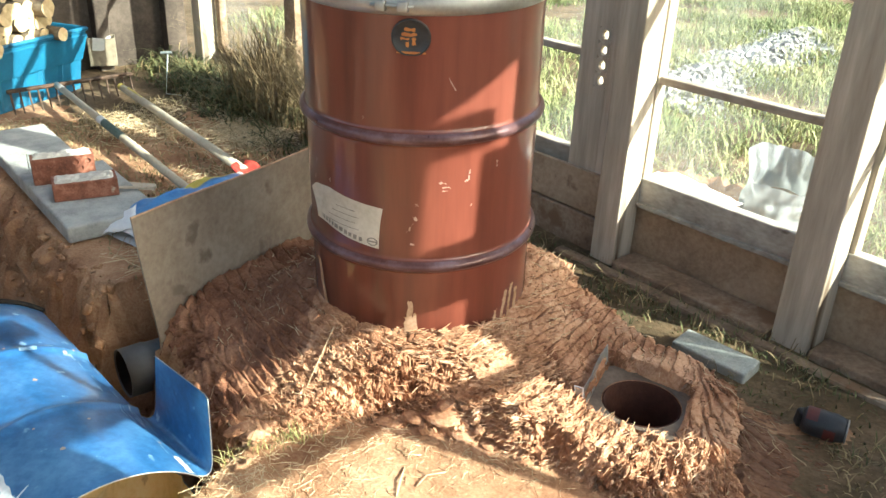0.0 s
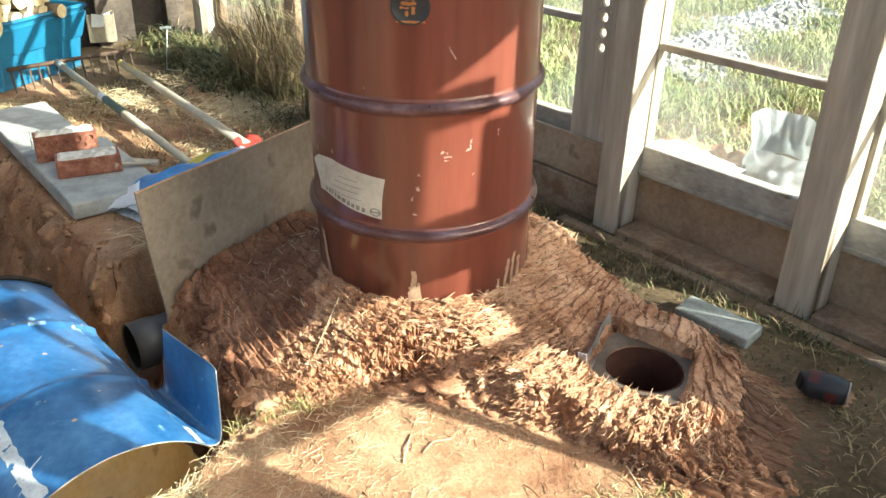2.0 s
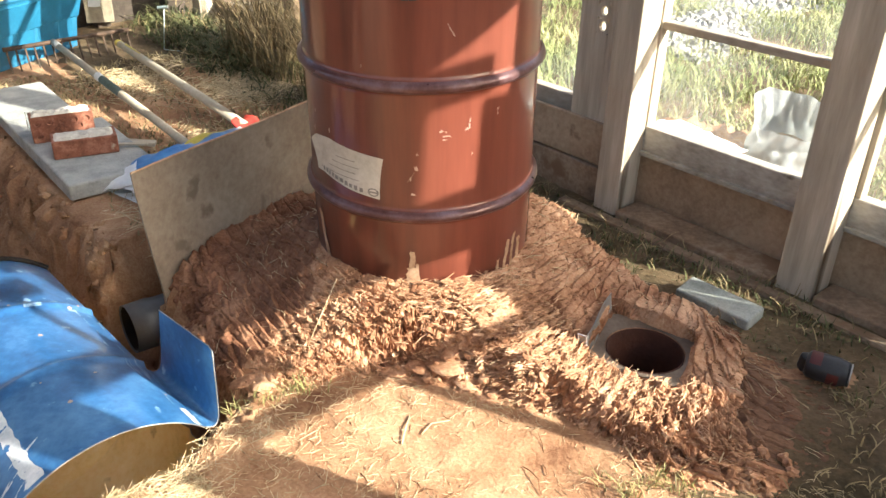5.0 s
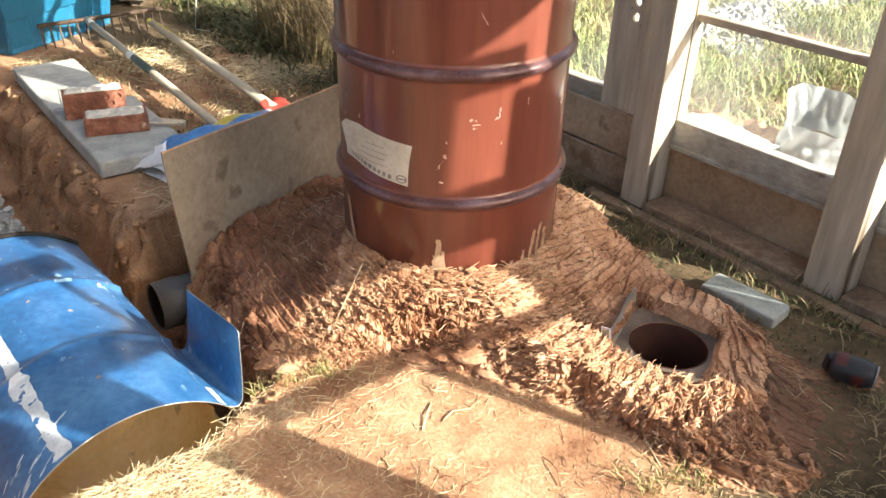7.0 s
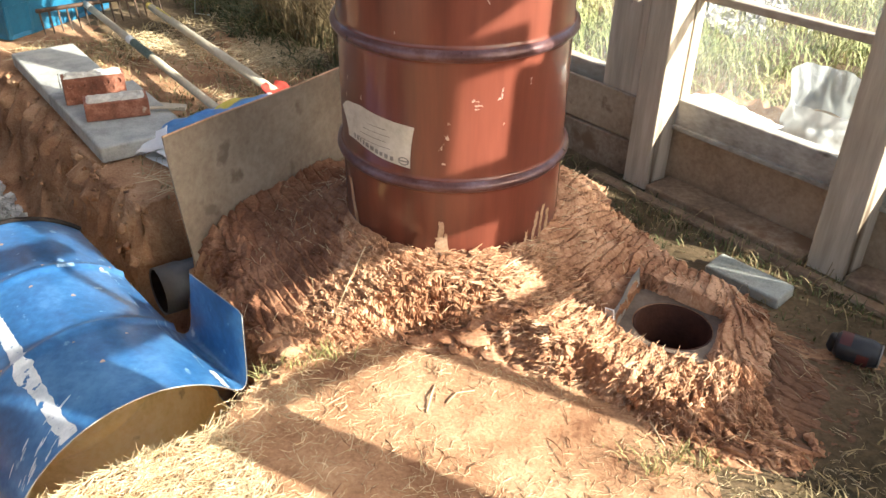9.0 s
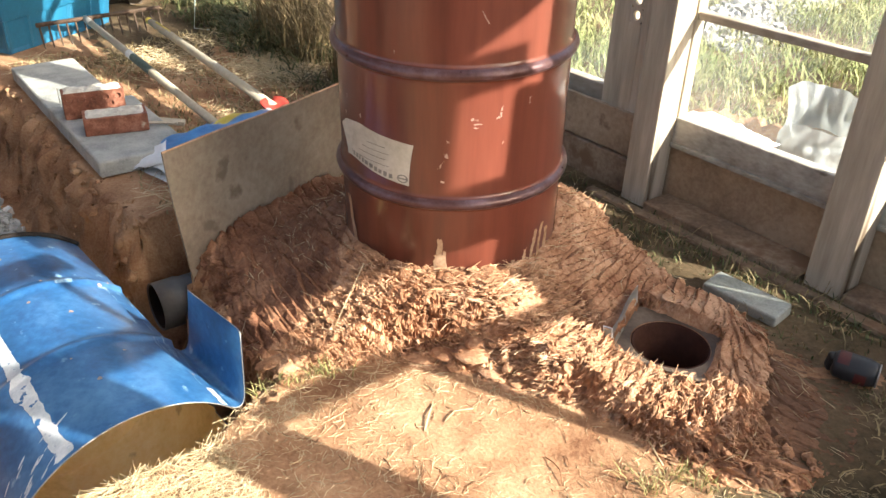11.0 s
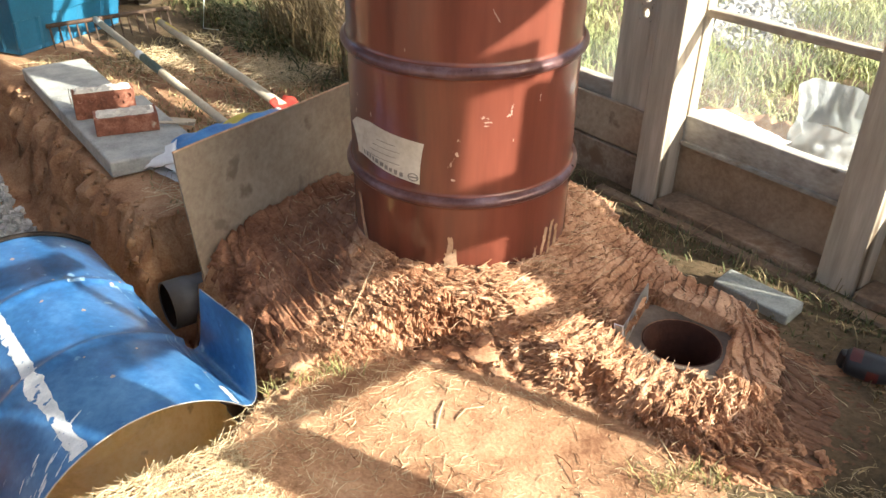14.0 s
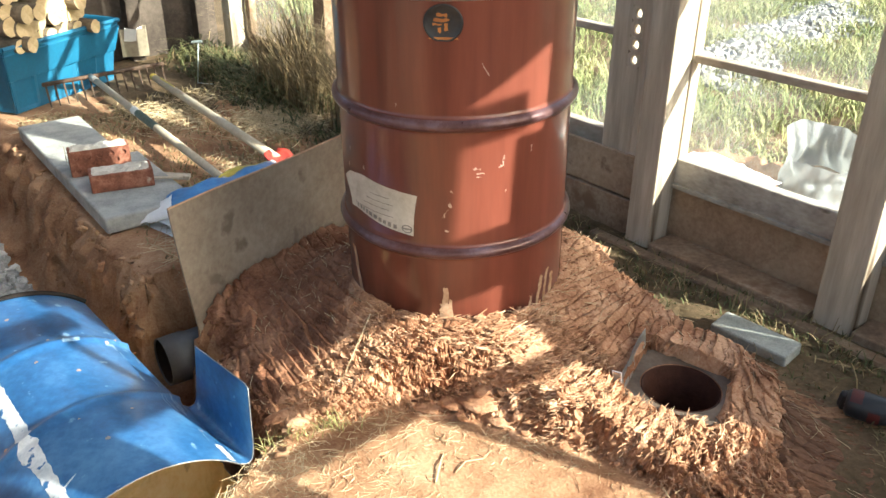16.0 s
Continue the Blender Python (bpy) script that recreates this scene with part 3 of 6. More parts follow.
    ridge = (0.010 * (kown - 0.45) + 0.012 * kq) * (1 - 0.5 * step((x - 0.66) / 0.06)) - 0.008 * (1 - step((k2 - k1) / 0.22))
    calm = step((x - 0.66) / 0.04) * step((0.06 - rough) / 0.03)
    relief = torn * shaggy + (1 - torn) * (1 - 0.6 * calm) * (smooth * (1 - 0.6 * low) + low * ridge)
    face = 4 * rm * (1 - rm)
    relief = relief * (1 - 0.5 * face) + face * 0.010 * (fbm(x * 26, y * 26, 3, 91) - 0.5)
    relief = relief * (1 - 0.9 * recess) * step((d + 0.012) / 0.04)
    return rough + relief - 0.02 * (d < -0.012), d, rh, rd, rough


mx, my = np.arange(-0.90, 0.92, 0.0031), np.concatenate([np.arange(1.12, 1.76, 0.0018), np.arange(1.76, 2.66, 0.0034)])
MX, MY = np.meshgrid(mx, my)
MZ, MD, MH, MR, MG = mound_height(MX, MY)
# steep faces are pushed in and out sideways, so that lumps overhang
SY, SX = np.gradient(MG, my, mx)
SL = np.hypot(SX, SY) + 1e-6
c1, c2, lump, _, _ = clumps((MX + 0.4 * MY) * 26 + 2 * fbm(MX * 20, MY * 20, 2, 2), MZ * 52 + 1.5 * fbm(MX * 30, MY * 30, 2, 5), 71)
PUSH = step((SL - 0.45) / 0.7) * (0.018 * (lump - 0.45) - 0.010 * (1 - step((c2 - c1) / 0.3)) + 0.012 * (fbm((MX + 0.4 * MY) * 50, MZ * 90, 3, 77) - 0.5))
NZ = 1 / np.sqrt(1 + np.minimum(SL, 1.6) ** 2)
FREE = (MR > DRUM_R + 0.03) * step((MH - HOLE_R - 0.012) / 0.03)
OUT = FREE * (PUSH / SL + NZ * (MZ - MG) * np.minimum(1.6 / SL, 1))
MX, MY = MX - SX * OUT, MY - SY * OUT
MZ = MG + (MZ - MG) * (1 - FREE * (1 - NZ))
idx = np.arange(MX.size).reshape(MX.shape)
beyond = (MX + 0.822) * 0.866 - (MY - 1.928) * 0.4993 < 0.004
keep = (MD > -0.03) & ~beyond & (MH > HOLE_R + 0.002) & (MR > DRUM_R - 0.03)
keep = keep[:-1, :-1] & keep[1:, :-1] & keep[:-1, 1:] & keep[1:, 1:]
mf = np.stack([idx[:-1, :-1], idx[:-1, 1:], idx[1:, 1:], idx[1:, :-1]], -1)[keep]
used = np.unique(mf)
remap = np.full(MX.size, -1)
remap[used] = np.arange(len(used))
# low faces on the right of the skirt get the darker clay
dark_skirt = (MD[:-1, :-1][keep] > -1) & (MG[:-1, :-1][keep] < 0.045 + 0.02 * (fbm(MX * 9, MY * 9, 2, 8)[:-1, :-1][keep] - 0.5)) & (MX[:-1, :-1][keep] > 0.655 + 0.03 * (fbm(MX * 14, MY * 14, 2, 9)[:-1, :-1][keep] - 0.5)) & (MY[:-1, :-1][keep] > 1.265)
mound = raw("clay_mound", np.stack([MX, MY, MZ], -1).reshape(-1, 3)[used].tolist(), remap[mf].tolist(), COB)
mound.data.materials.append(DARK_CLAY)
mound.data.materials.append(SHADE_CLAY)
# left flank: redder clay, also darkened in colour for its weak skylight
shade_flank = (MX + 0.16 * (fbm(MX * 6, MY * 6, 3, 18) - 0.5) - 0.25 * (MY - 1.6) < -0.40)[:-1, :-1][keep]
mound.data.polygons.foreach_set("material_index", np.where(shade_flank, 2, dark_skirt).astype(np.int32))
tagged(mound, "rough reddish mound of clay and straw packed round the drum", "clay mound")


def mz(x, y):
    return float(mound_height(np.array([x]), np.array([y]))[0][0])


# ---- glazed wall with posts ----
def post(u0, u1, o0=0.0, o1=0.10, z1=2.15, name="wall_post", mat=OLD_WOOD):
    ob = thing(name, "weathered grey-brown upright timber post of the glazed wall", "post", at((u0 + u1) / 2, (o0 + o1) / 2, 0), kind="structure")
    bm = bmesh.new()
    wbox(bm, u0, u1, o0, o1, -0.05, z1, 0.004)
    part("timber", bm, mat, ob)
    return ob


def window(name, u0, u1, bars, o=0.10, sill=0.29, top=2.05, stile=0.05, rail=None, label="old timber window with a low glazing bar and dusty panes"):
    ob = thing(name, label, "window", at((u0 + u1) / 2, o, 0), kind="structure")
    bm = bmesh.new()
    wbox(bm, u0, u1, o, o + 0.045, sill - 0.095, sill, 0.004)
    wbox(bm, u0 + 0.002, u1 - 0.002, o - 0.012, o + 0.001, sill - 0.098, sill - 0.082, 0.003)
    part("bottom_rail", bm, rail or PALE_RAIL, ob, "weathered bottom rail")
    bm = bmesh.new()
    wbox(bm, u0, u1, o, o + 0.045, top, top + 0.08, 0.004)
    part("top_rail", bm, OLD_RAIL, ob)
    for a in (u0, u1 - stile):
        bm = bmesh.new()
        wbox(bm, a, a + stile, o + 0.001, o + 0.044, sill, top, 0.004)
        part("stile", bm, rail or OLD_WOOD, ob)
    zs = [sill] + list(bars) + [top]
    for b in bars:
        bm = bmesh.new()
        wbox(bm, u0 + stile, u1 - stile, o + 0.004, o + 0.040, b - 0.012, b + 0.012, 0.004)
        part("glazing_bar", bm, OLD_RAIL, ob)
    for a, b in zip(zs, zs[1:]):
        bm = bmesh.new()
        wbox(bm, u0 + stile - 0.006, u1 - stile + 0.006, o + 0.020, o + 0.024, a + 0.004, b - 0.004, 0)
        pane = part("pane", bm, GLASS, ob)
        pane.visible_shadow = False
    bm = bmesh.new()
    wbox(bm, u0, u1, o + 0.012, o + 0.034, -0.05, sill - 0.097, 0.003)
    part("lower_board", bm, LOWBOARD, ob, "stained brown board under the window")
    return ob


window("window_1", 0.05, 0.72, (0.615, 0.94, 1.3, 1.66))
window("window_2", 0.75, 1.36, (0.605,), top=0.94)
post(0.0, 0.095)
post(0.675, 0.785)
post(1.36, 1.46)


def holed_board():
    """The board beside the post, with a row of drilled holes right through it."""
    ob = thing("holed_board", "dark weathered upright board with a row of drilled holes", "board", at(-0.1, 0.07, 0), kind="structure")
    u0, u1, o0, o1 = -0.19, -0.002, 0.06, 0.085
    cu, half, r = -0.095, 0.024, 0.014
    zs = [0.579 + 0.0487 * k for k in range(4)]
    bm = bmesh.new()
    wbox(bm, u0, cu - half, o0, o1, 0.0, 2.1, 0.002)
    wbox(bm, cu + half, u1, o0, o1, 0.0, 2.1, 0.002)
    wbox(bm, cu - half, cu + half, o0, o1, 0.0, zs[0] - half, 0)
    wbox(bm, cu - half, cu + half, o0, o1, zs[-1] + half, 2.1, 0)
    for z in zs:
        rim, sq = [[], []], [[], []]
        for s, o in enumerate((o0, o1)):
            for k in range(16):
                a = 2 * math.pi * (k + 0.5) / 16
                c, d = math.cos(a), math.sin(a)
                q = half / max(abs(c), abs(d))
                rim[s].append(bm.verts.new(at(cu + r * c, o, z + r * 1.15 * d)))
                sq[s].append(bm.verts.new(at(cu + q * c, o, z + q * d)))
        for k in range(16):
            j = (k + 1) % 16
            for s in (0, 1):
                bm.faces.new((rim[s][k], rim[s][j], sq[s][j], sq[s][k]))
            bm.faces.new((rim[0][k], rim[0][j], rim[1][j], rim[1][k]))
    part("board", bm, OLD_WOOD, ob)


holed_board()
window("window_3", -0.95, -0.13, (0.645, 0.99, 1.35, 1.7), o=0.09, sill=0.315, stile=0.055, rail=OLD_RAIL)
post(-1.05, -0.95, mat=OLD_RAIL)
window("window_4", -1.90, -1.05, (0.99, 1.35, 1.7), sill=0.17, rail=DIRTY_WOOD)
post(-2.0, -1.9, mat=DIRTY_WOOD)
window("window_5", -2.95, -2.0, (0.99, 1.35, 1.7), sill=0.17, rail=DIRTY_WOOD)
post(-3.05, -2.95)


def wall_plank(u0, u1, o0, o1, z0, z1, label, bevel=0.006, name="wall_board", mat=OLD_RAIL):
    ob = thing(name, label, "board", at((u0 + u1) / 2, (o0 + o1) / 2, z0), kind="structure")
    bm = bmesh.new()
    wbox(bm, u0, u1, o0, o1, z0, z1, bevel)
    part("plank", bm, mat, ob)


wall_plank(0.105, 0.668, -0.015, 0.108, -0.03, 0.026, "worn timber sole plate lying along the wall's foot", 0.006, "sole_plate", DIRTY_WOOD)
wall_plank(0.79, 1.356, -0.005, 0.108, -0.03, 0.024, "worn timber sole plate lying along the wall's foot", 0.006, "sole_plate", DIRTY_WOOD)
wall_plank(-0.9, -0.004, 0.035, 0.06, -0.02, 0.115, "earth-stained plank nailed low on the wall", 0.004, "wall_board", DIRTY_WOOD)
wall_plank(-0.9, -0.004, 0.045, 0.06, 0.12, 0.27, "brown weathered board low on the wall", 0.004, "wall_board", LOWBOARD)
wall_plank(-0.1, 1.5, -0.075, -0.03, -0.06, 0.012, "dark half-buried timber along the wall's foot", 0.010, "wall_board", DIRTY_WOOD)
wall_plank(-3.1, 2.25, 0.0, 0.12, 2.15, 2.27, "long timber beam on top of the glazed wall", 0.006, "wall_beam")

# ---- roof boards out of view, added to hold back skylight ----
bm = bmesh.new()
wbox(bm, -3.5, 2.3, -3.72, -1.45, 2.42, 2.45, 0.003)
wbox(bm, -3.5, 2.3, -0.42, 0.13, 2.32, 2.35, 0.003)
single("ceiling", bm, OLD_RAIL, "added unseen roof boards beside an open strip, holding back skylight", "ceiling", kind="structure")

# ---- boarded bay beyond the windows and the gable, added unseen to shape sunlight ----
for z0, z1 in ((-0.05, 0.34), (0.72, 1.08), (1.083, 1.44), (1.443, 1.80), (1.803, 2.147)):
    wall_plank(1.463, 2.14 if z0 < 1.8 else 2.05, 0.03, 0.06, z0, z1, "added unseen boards closing a bay of the wall against the sun", 0.003)
wall_plank(1.545, 2.14, 0.03, 0.06, 0.342, 0.718, "added unseen boards closing a bay of the wall against the sun", 0.003)
for z0, z1 in ((1.025, 1.38), (1.383, 1.74)):
    wall_plank(0.788, 1.358, 0.03, 0.06, z0, z1, "added unseen boards above the low window, blocking the sun", 0.003)
# thin unseen corner posts, placed for the shadows they cast
post(2.20, 2.225, -0.006, 0.12, 1.82, "corner_post")
post(2.20, 2.225, 0.075, 0.12, 2.6, "corner_post")


def gable():
    """Unseen end wall: posts, rails and a sloping rafter placed to shape the sun."""
    ob = thing("gable_wall", "unseen timber end wall, its members placed to shape the sunlight", "wall", at(2.2, -1.0, 0), kind="structure")
    v = lambda a: a - 2.057

    def member(name, v0, v1, z0, z1, u0=2.2, u1=2.216):
        bm = bmesh.new()
        wbox(bm, u0, u1, v(v0), v(v1), z0, z1, 0.003)
        part(name, bm, OLD_WOOD, ob)

    member("post", 1.27, 1.44, -0.05, 1.20)
    member("upper_board", 1.12, 1.262, 1.26, 1.455)
    member("upper_board", 0.80, 1.095, 1.27, 1.455)
    member("bracket_board", 1.47, 1.70, 1.31, 1.461)
    member("mullion", 1.487, 1.510, 1.541, 1.749)
    member("post", 0.42, 0.54, -0.05, 3.1)
    member("post", -0.62, -0.50, -0.05, 3.1)
    bm = bmesh.new()
    corners = [(1.45, 1.916), (1.95, 1.916), (2.125, 2.015), (2.125, 2.5), (1.45, 2.5)]
    lo_, hi_ = [[bm.verts.new(at(u, v(a), z)) for a, z in corners] for u in (2.2, 2.212)]
    bm.faces.new(lo_)
    bm.faces.new(hi_[::-1])
    for k in range(5):
        bm.faces.new((lo_[k], hi_[k], hi_[(k + 1) % 5], lo_[(k + 1) % 5]))
    part("gable_board", bm, OLD_WOOD, ob)
    # closes the upper gable so that less skylight reaches the drum
    member("gable_board", -1.6, 1.269, 1.816, 2.75)
    member("vent_board", 1.66, 1.955, 1.619, 1.835)
    member("lower_board", 1.836, 2.066, 0.55, 0.88)
    member("mullion", 1.79, 1.828, 0.62, 1.18)
    for z0, z1 in ((1.194, 1.242), (1.463, 1.618), (1.836, 1.914), (0.55, 0.62)):
        member("rail", {1.463: 1.60, 1.836: 1.60}.get(z0, 1.441), 2.066 if z0 > 1 else 1.784, z0, z1)
    for z0, z1 in ((1.456, 1.54), (1.75, 1.815), (0.55, 0.62), (2.1, 2.2)):
        member("rail", 0.54, 1.269 if z0 < 1 else 1.599, z0, z1)
        member("rail", -0.50, 0.42, z0, z1)
    for a, b in ((1.441, 2.056), (0.54, 1.269), (-0.50, 0.42), (-1.6, -0.62)):
        member("lower_board", a, b, -0.05, 0.55, 2.202, 2.218)
    return ob


gable()
# side wall out of view, its height set to limit skylight from the left
wall_plank(-3.1, 2.25, -3.72, -3.66, -0.4, 1.2, "added unseen low wall along the other side, limiting skylight", 0.004)
wall_plank(-3.46, -3.42, -3.66, 0.12, -0.05, 2.1, "dark weathered board wall closing the far end", 0.004, "wall_far", DARK_BOARD)
for k in range(9):
    post(-3.42, -3.34, -3.4 + 0.42 * k, -3.32 + 0.42 * k, 2.15, "wall_post", DARK_BOARD)

# ---- red drum ----


def on_drum(theta, z, lift=0.0):
    a = radians(theta)
    return DRUM_M @ Vector(((DRUM_R + lift) * math.cos(a), (DRUM_R + lift) * math.sin(a), z - DRUM_Z))


def drum():
    ob = thing("steel_drum", "dark red steel drum standing in the clay mound, scratched and muddy", "drum", (DRUM_X, DRUM_Y, DRUM_Z))
    ob.matrix_basis = DRUM_M
    prof = [(DRUM_R - 0.004, 0.0), (DRUM_R, 0.012)]
    for h in (0.306, 0.615):
        prof += [(DRUM_R, h - 0.024), (DRUM_R + 0.001, h - 0.016)]
        prof += [(DRUM_R + 0.0150 * math.cos(a) ** 1.5, h + 0.015 * math.sin(a)) for a in (-1.2, -0.8, -0.4, 0.0, 0.4, 0.8, 1.2)]
        prof += [(DRUM_R + 0.001, h + 0.016), (DRUM_R, h + 0.024)]
    prof += [(DRUM_R, 0.82), (DRUM_R, 0.877)]
    bm = bmesh.new()
    spin(bm, prof, Matrix.Identity(4), 128)
    body = part("body", bm, DRUM_RED, ob, "", True, True)
    # hoop bands carry their purple-grey reflection as base colour
    for h in (0.306, 0.615):
        bm = bmesh.new()
        spin(bm, [(DRUM_R + 0.0154 * math.cos(a) ** 1.5, h + 0.0155 * math.sin(a)) for a in (-1.1, -0.7, -0.35, 0.0, 0.35, 0.7, 1.1)], Matrix.Identity(4), 128)
        part("rolling_hoop", bm, HOOP, ob, "worn rolling hoop, its purplish reflected sheen put into the colour", True, True)
    bm = bmesh.new()
    spin(bm, [(DRUM_R, 0.874), (DRUM_R + 0.007, 0.878), (DRUM_R + 0.010, 0.890), (DRUM_R + 0.009, 0.906), (DRUM_R + 0.003, 0.914), (DRUM_R - 0.006, 0.914)], Matrix.Identity(4), 128)
    part("closing_ring", bm, STEEL, ob, "dull grey clamping ring", True, True)
    bm = bmesh.new()
    spin(bm, [(DRUM_R - 0.004, 0.912), (DRUM_R - 0.02, 0.908), (DRUM_R - 0.03, 0.898), (0.12, 0.898), (0.001, 0.898)], Matrix.Identity(4), 96)
    part("lid", bm, DRUM_RED, ob, "", True, True)
    bm = bmesh.new()
    for k in range(2):
        c = on_drum(-104 + 9 * k, DRUM_Z + 0.894, 0.014)
        box(bm, Matrix.Translation(c) @ pose(0, 0, 0, 0, 0, -14), (0.022, 0.018, 0.022), 0.003)
    tube(bm, [on_drum(-108, DRUM_Z + 0.894, 0.016), on_drum(-91, DRUM_Z + 0.894, 0.016)], 0.004, 8)
    part("ring_bolt", bm, STEEL, ob, "bolt of the clamping ring", True)
    return ob


drum()


def patch(theta0, theta1, z0, z1, lift=0.0008, nu=10, nz=4, ragged=0.0, slant=0.0, seed=1, bm=None):
    """A thin curved piece on the drum's side."""
    r = random.Random(seed)
    bm = bm or bmesh.new()
    pts = []
    for i in range(nu + 1):
        row = []
        for j in range(nz + 1):
            ju = ragged * (r.random() - 0.5) if i in (0, nu) or j in (0, nz) else 0
            jz = ragged * (r.random() - 0.5) if i in (0, nu) or j in (0, nz) else 0
            t = theta0 + (theta1 - theta0) * i / nu + ju * 200
            row.append(on_drum(t + slant * j / nz, z0 + (z1 - z0) * j / nz + jz, lift))
        pts.append(row)
    return sheet(bm, pts)


def drum_label():
    ob = thing("paper_label", "soiled white paper label with printed lines, upside down on the drum", "label", on_drum(-130, 0.42))
    bm = bmesh.new()
    pts = []
    for i in range(25):
        f = i / 24
        lo = float(np.interp(f, (0, 0.2, 0.6, 1), (0.434, 0.431, 0.418, 0.4105)))
        hi = float(np.interp(f, (0, 0.1, 0.36, 0.62, 1), (0.498, 0.518, 0.529, 0.522, 0.514)))
        lift = 0.0010 + (0.004 * (1 - f / 0.1) if f < 0.1 else 0)
        pts.append([on_drum(-148 + 40.5 * f + (-7.2 + 9.5 * f) * (j / 5) ** 2, lo + (hi - lo) * j / 5, lift) for j in range(6)])
    sheet(bm, pts)
    paper = part("paper", bm, PAPER, ob, "", True)
    bm = bmesh.new()
    r = random.Random(3)
    t = -146.0
    while t < -116:
        w = r.uniform(1.2, 2.6)
        z = float(np.interp(t, (-146, -139.5, -123.7, -107.5), (0.433, 0.431, 0.418, 0.4105))) + 0.005
        patch(t, t + w, z, z + 0.011, 0.0016, 2, 1, 0.002, 0, int(t * 10) % 97, bm)
        t += w + r.uniform(0.5, 1.2)
    part("print_line", bm, INK, paper, "row of worn black printing")
    for k, z in enumerate((0.447, 0.462, 0.477, 0.492)):
        bm = bmesh.new()
        patch(-141 + 3 * k, -118 - 2 * (k % 2), z, z + 0.0016, 0.0016, 8, 1, 0, 0, 1, bm)
        part("print_rule", bm, INK, paper, "faint printed line")
    bm = bmesh.new()
    for k in range(20):
        a0, a1 = 2 * math.pi * k / 20, 2 * math.pi * (k + 1) / 20
        q = [on_drum(-110.8 + 2.9 * c * math.cos(a), 0.4265 + 0.0105 * c * math.sin(a), 0.0017) for a, c in ((a0, 1), (a1, 1), (a1, 0.72), (a0, 0.72))]
        bm.faces.new([bm.verts.new(p) for p in q])
    patch(-113.0, -108.7, 0.4245, 0.4285, 0.0017, 3, 1, 0, 0, 2, bm)
    part("print_mark", bm, INK, paper, "round black printed mark")


drum_label()


def drum_badge():
    ob = thing("round_badge", "round black badge with worn orange print on the drum", "badge", on_drum(-92.2, 0.899))
    bm = bmesh.new()
    rings = []
    for c, lift in ((0.02, 0.0012), (0.5, 0.0012), (0.86, 0.0012), (0.90, 0.0035), (0.97, 0.0035), (1.0, 0.0008)):
        rings.append([bm.verts.new(on_drum(-92.2 + 8.3 * c * math.cos(2 * math.pi * k / 40), 0.899 + 0.0385 * max(-0.92, c * math.sin(2 * math.pi * k / 40)), lift)) for k in range(40)])
    for a, b in zip(rings, rings[1:]):
        for k in range(40):
            bm.faces.new((a[k], a[(k + 1) % 40], b[(k + 1) % 40], b[k]))
    part("disc", bm, BLACK_PLASTIC, ob, "", True)
    for t0, t1, z0, z1 in ((-94.9, -90.4, 0.912, 0.919), (-95.9, -89.9, 0.903, 0.909), (-96.4, -92.9, 0.895, 0.899), (-91.8, -90.2, 0.885, 0.899), (-94.4, -93.0, 0.881, 0.891), (-98.4, -86.0, 0.867, 0.871)):
        part("print_mark", patch(t0, t1, z0, z1, 0.0022, 5, 2, 0.003, 0, int(z0 * 1000)), ORANGE, ob, "worn orange print")


drum_badge()


def drum_marks():
    spots = [(-90.2, 0.497, 1.1, 0.012), (-91.4, 0.431, 1.0, 0.006), (-89.4, 0.531, 0.4, 0.006), (-150.3, 0.534, 0.5, 0.012), (-135.8, 0.549, 0.5, 0.013), (-148.1, 0.578, 0.3, 0.008),
             (-77.0, 0.582, 1.2, 0.004), (-76.0, 0.571, 2.2, 0.0025), (-78.8, 0.583, 0.6, 0.007), (-76.7, 0.563, 1.6, 0.002), (-65.6, 0.590, 0.7, 0.016), (-65.2, 0.603, 0.5, 0.010), (-67.0, 0.583, 0.9, 0.005),
             (-63.9, 0.522, 0.3, 0.005), (-114.0, 0.722, 0.2, 0.008), (-92.6, 0.470, 0.3, 0.010), (-50.6, 0.611, 0.25, 0.020)]
    ob = thing("paint_chips", "small pale chips and scratches in the drum's paint", "scratches", on_drum(-90, 0.47))
    for k, (t, z, dt, dz) in enumerate(spots):
        part("chip", patch(t - 0.75 * dt, t + 0.75 * dt, z - 0.38 * dz, z + 0.38 * dz, 0.0009, 4, 3, 0.005, 0, k + 5), CHIP, ob)
    part("scratch", patch(-73.3, -72.8, 0.790, 0.817, 0.0009, 1, 6, 0.002, -3.2, 3), CHIP, ob)
    part("scratch", patch(-94.0, -93.8, 0.463, 0.486, 0.0009, 1, 5, 0.001, 3.0, 4), CHIP, ob)
    ob = thing("mud_smears", "dried clay smeared on the foot of the drum", "mud", on_drum(-90, 0.2))
    for k, (t, z0, z1, dt, sl) in enumerate(((-91.6, 0.15, 0.268, 1.3, -1.0), (-93.4, 0.15, 0.225, 2.2, 0.6), (-89.5, 0.15, 0.235, 1.1, -0.6), (-43, 0.15, 0.245, 1.4, 4.0), (-37, 0.16, 0.255, 1.2, 3.0), (-49, 0.15, 0.205, 1.0, 3.0),
                                            (-56, 0.16, 0.185, 0.8, 2.0), (-143.5, 0.17, 0.30, 2.0, -8.0), (-31, 0.16, 0.235, 1.4, 2.0))):
        part("smear", patch(t - dt, t + dt, z0, z1 + 0.012, 0.002, 6, 10, 0.007, sl, k + 30), MUD, ob)


drum_marks()

# ---- flue opening in the mound ----


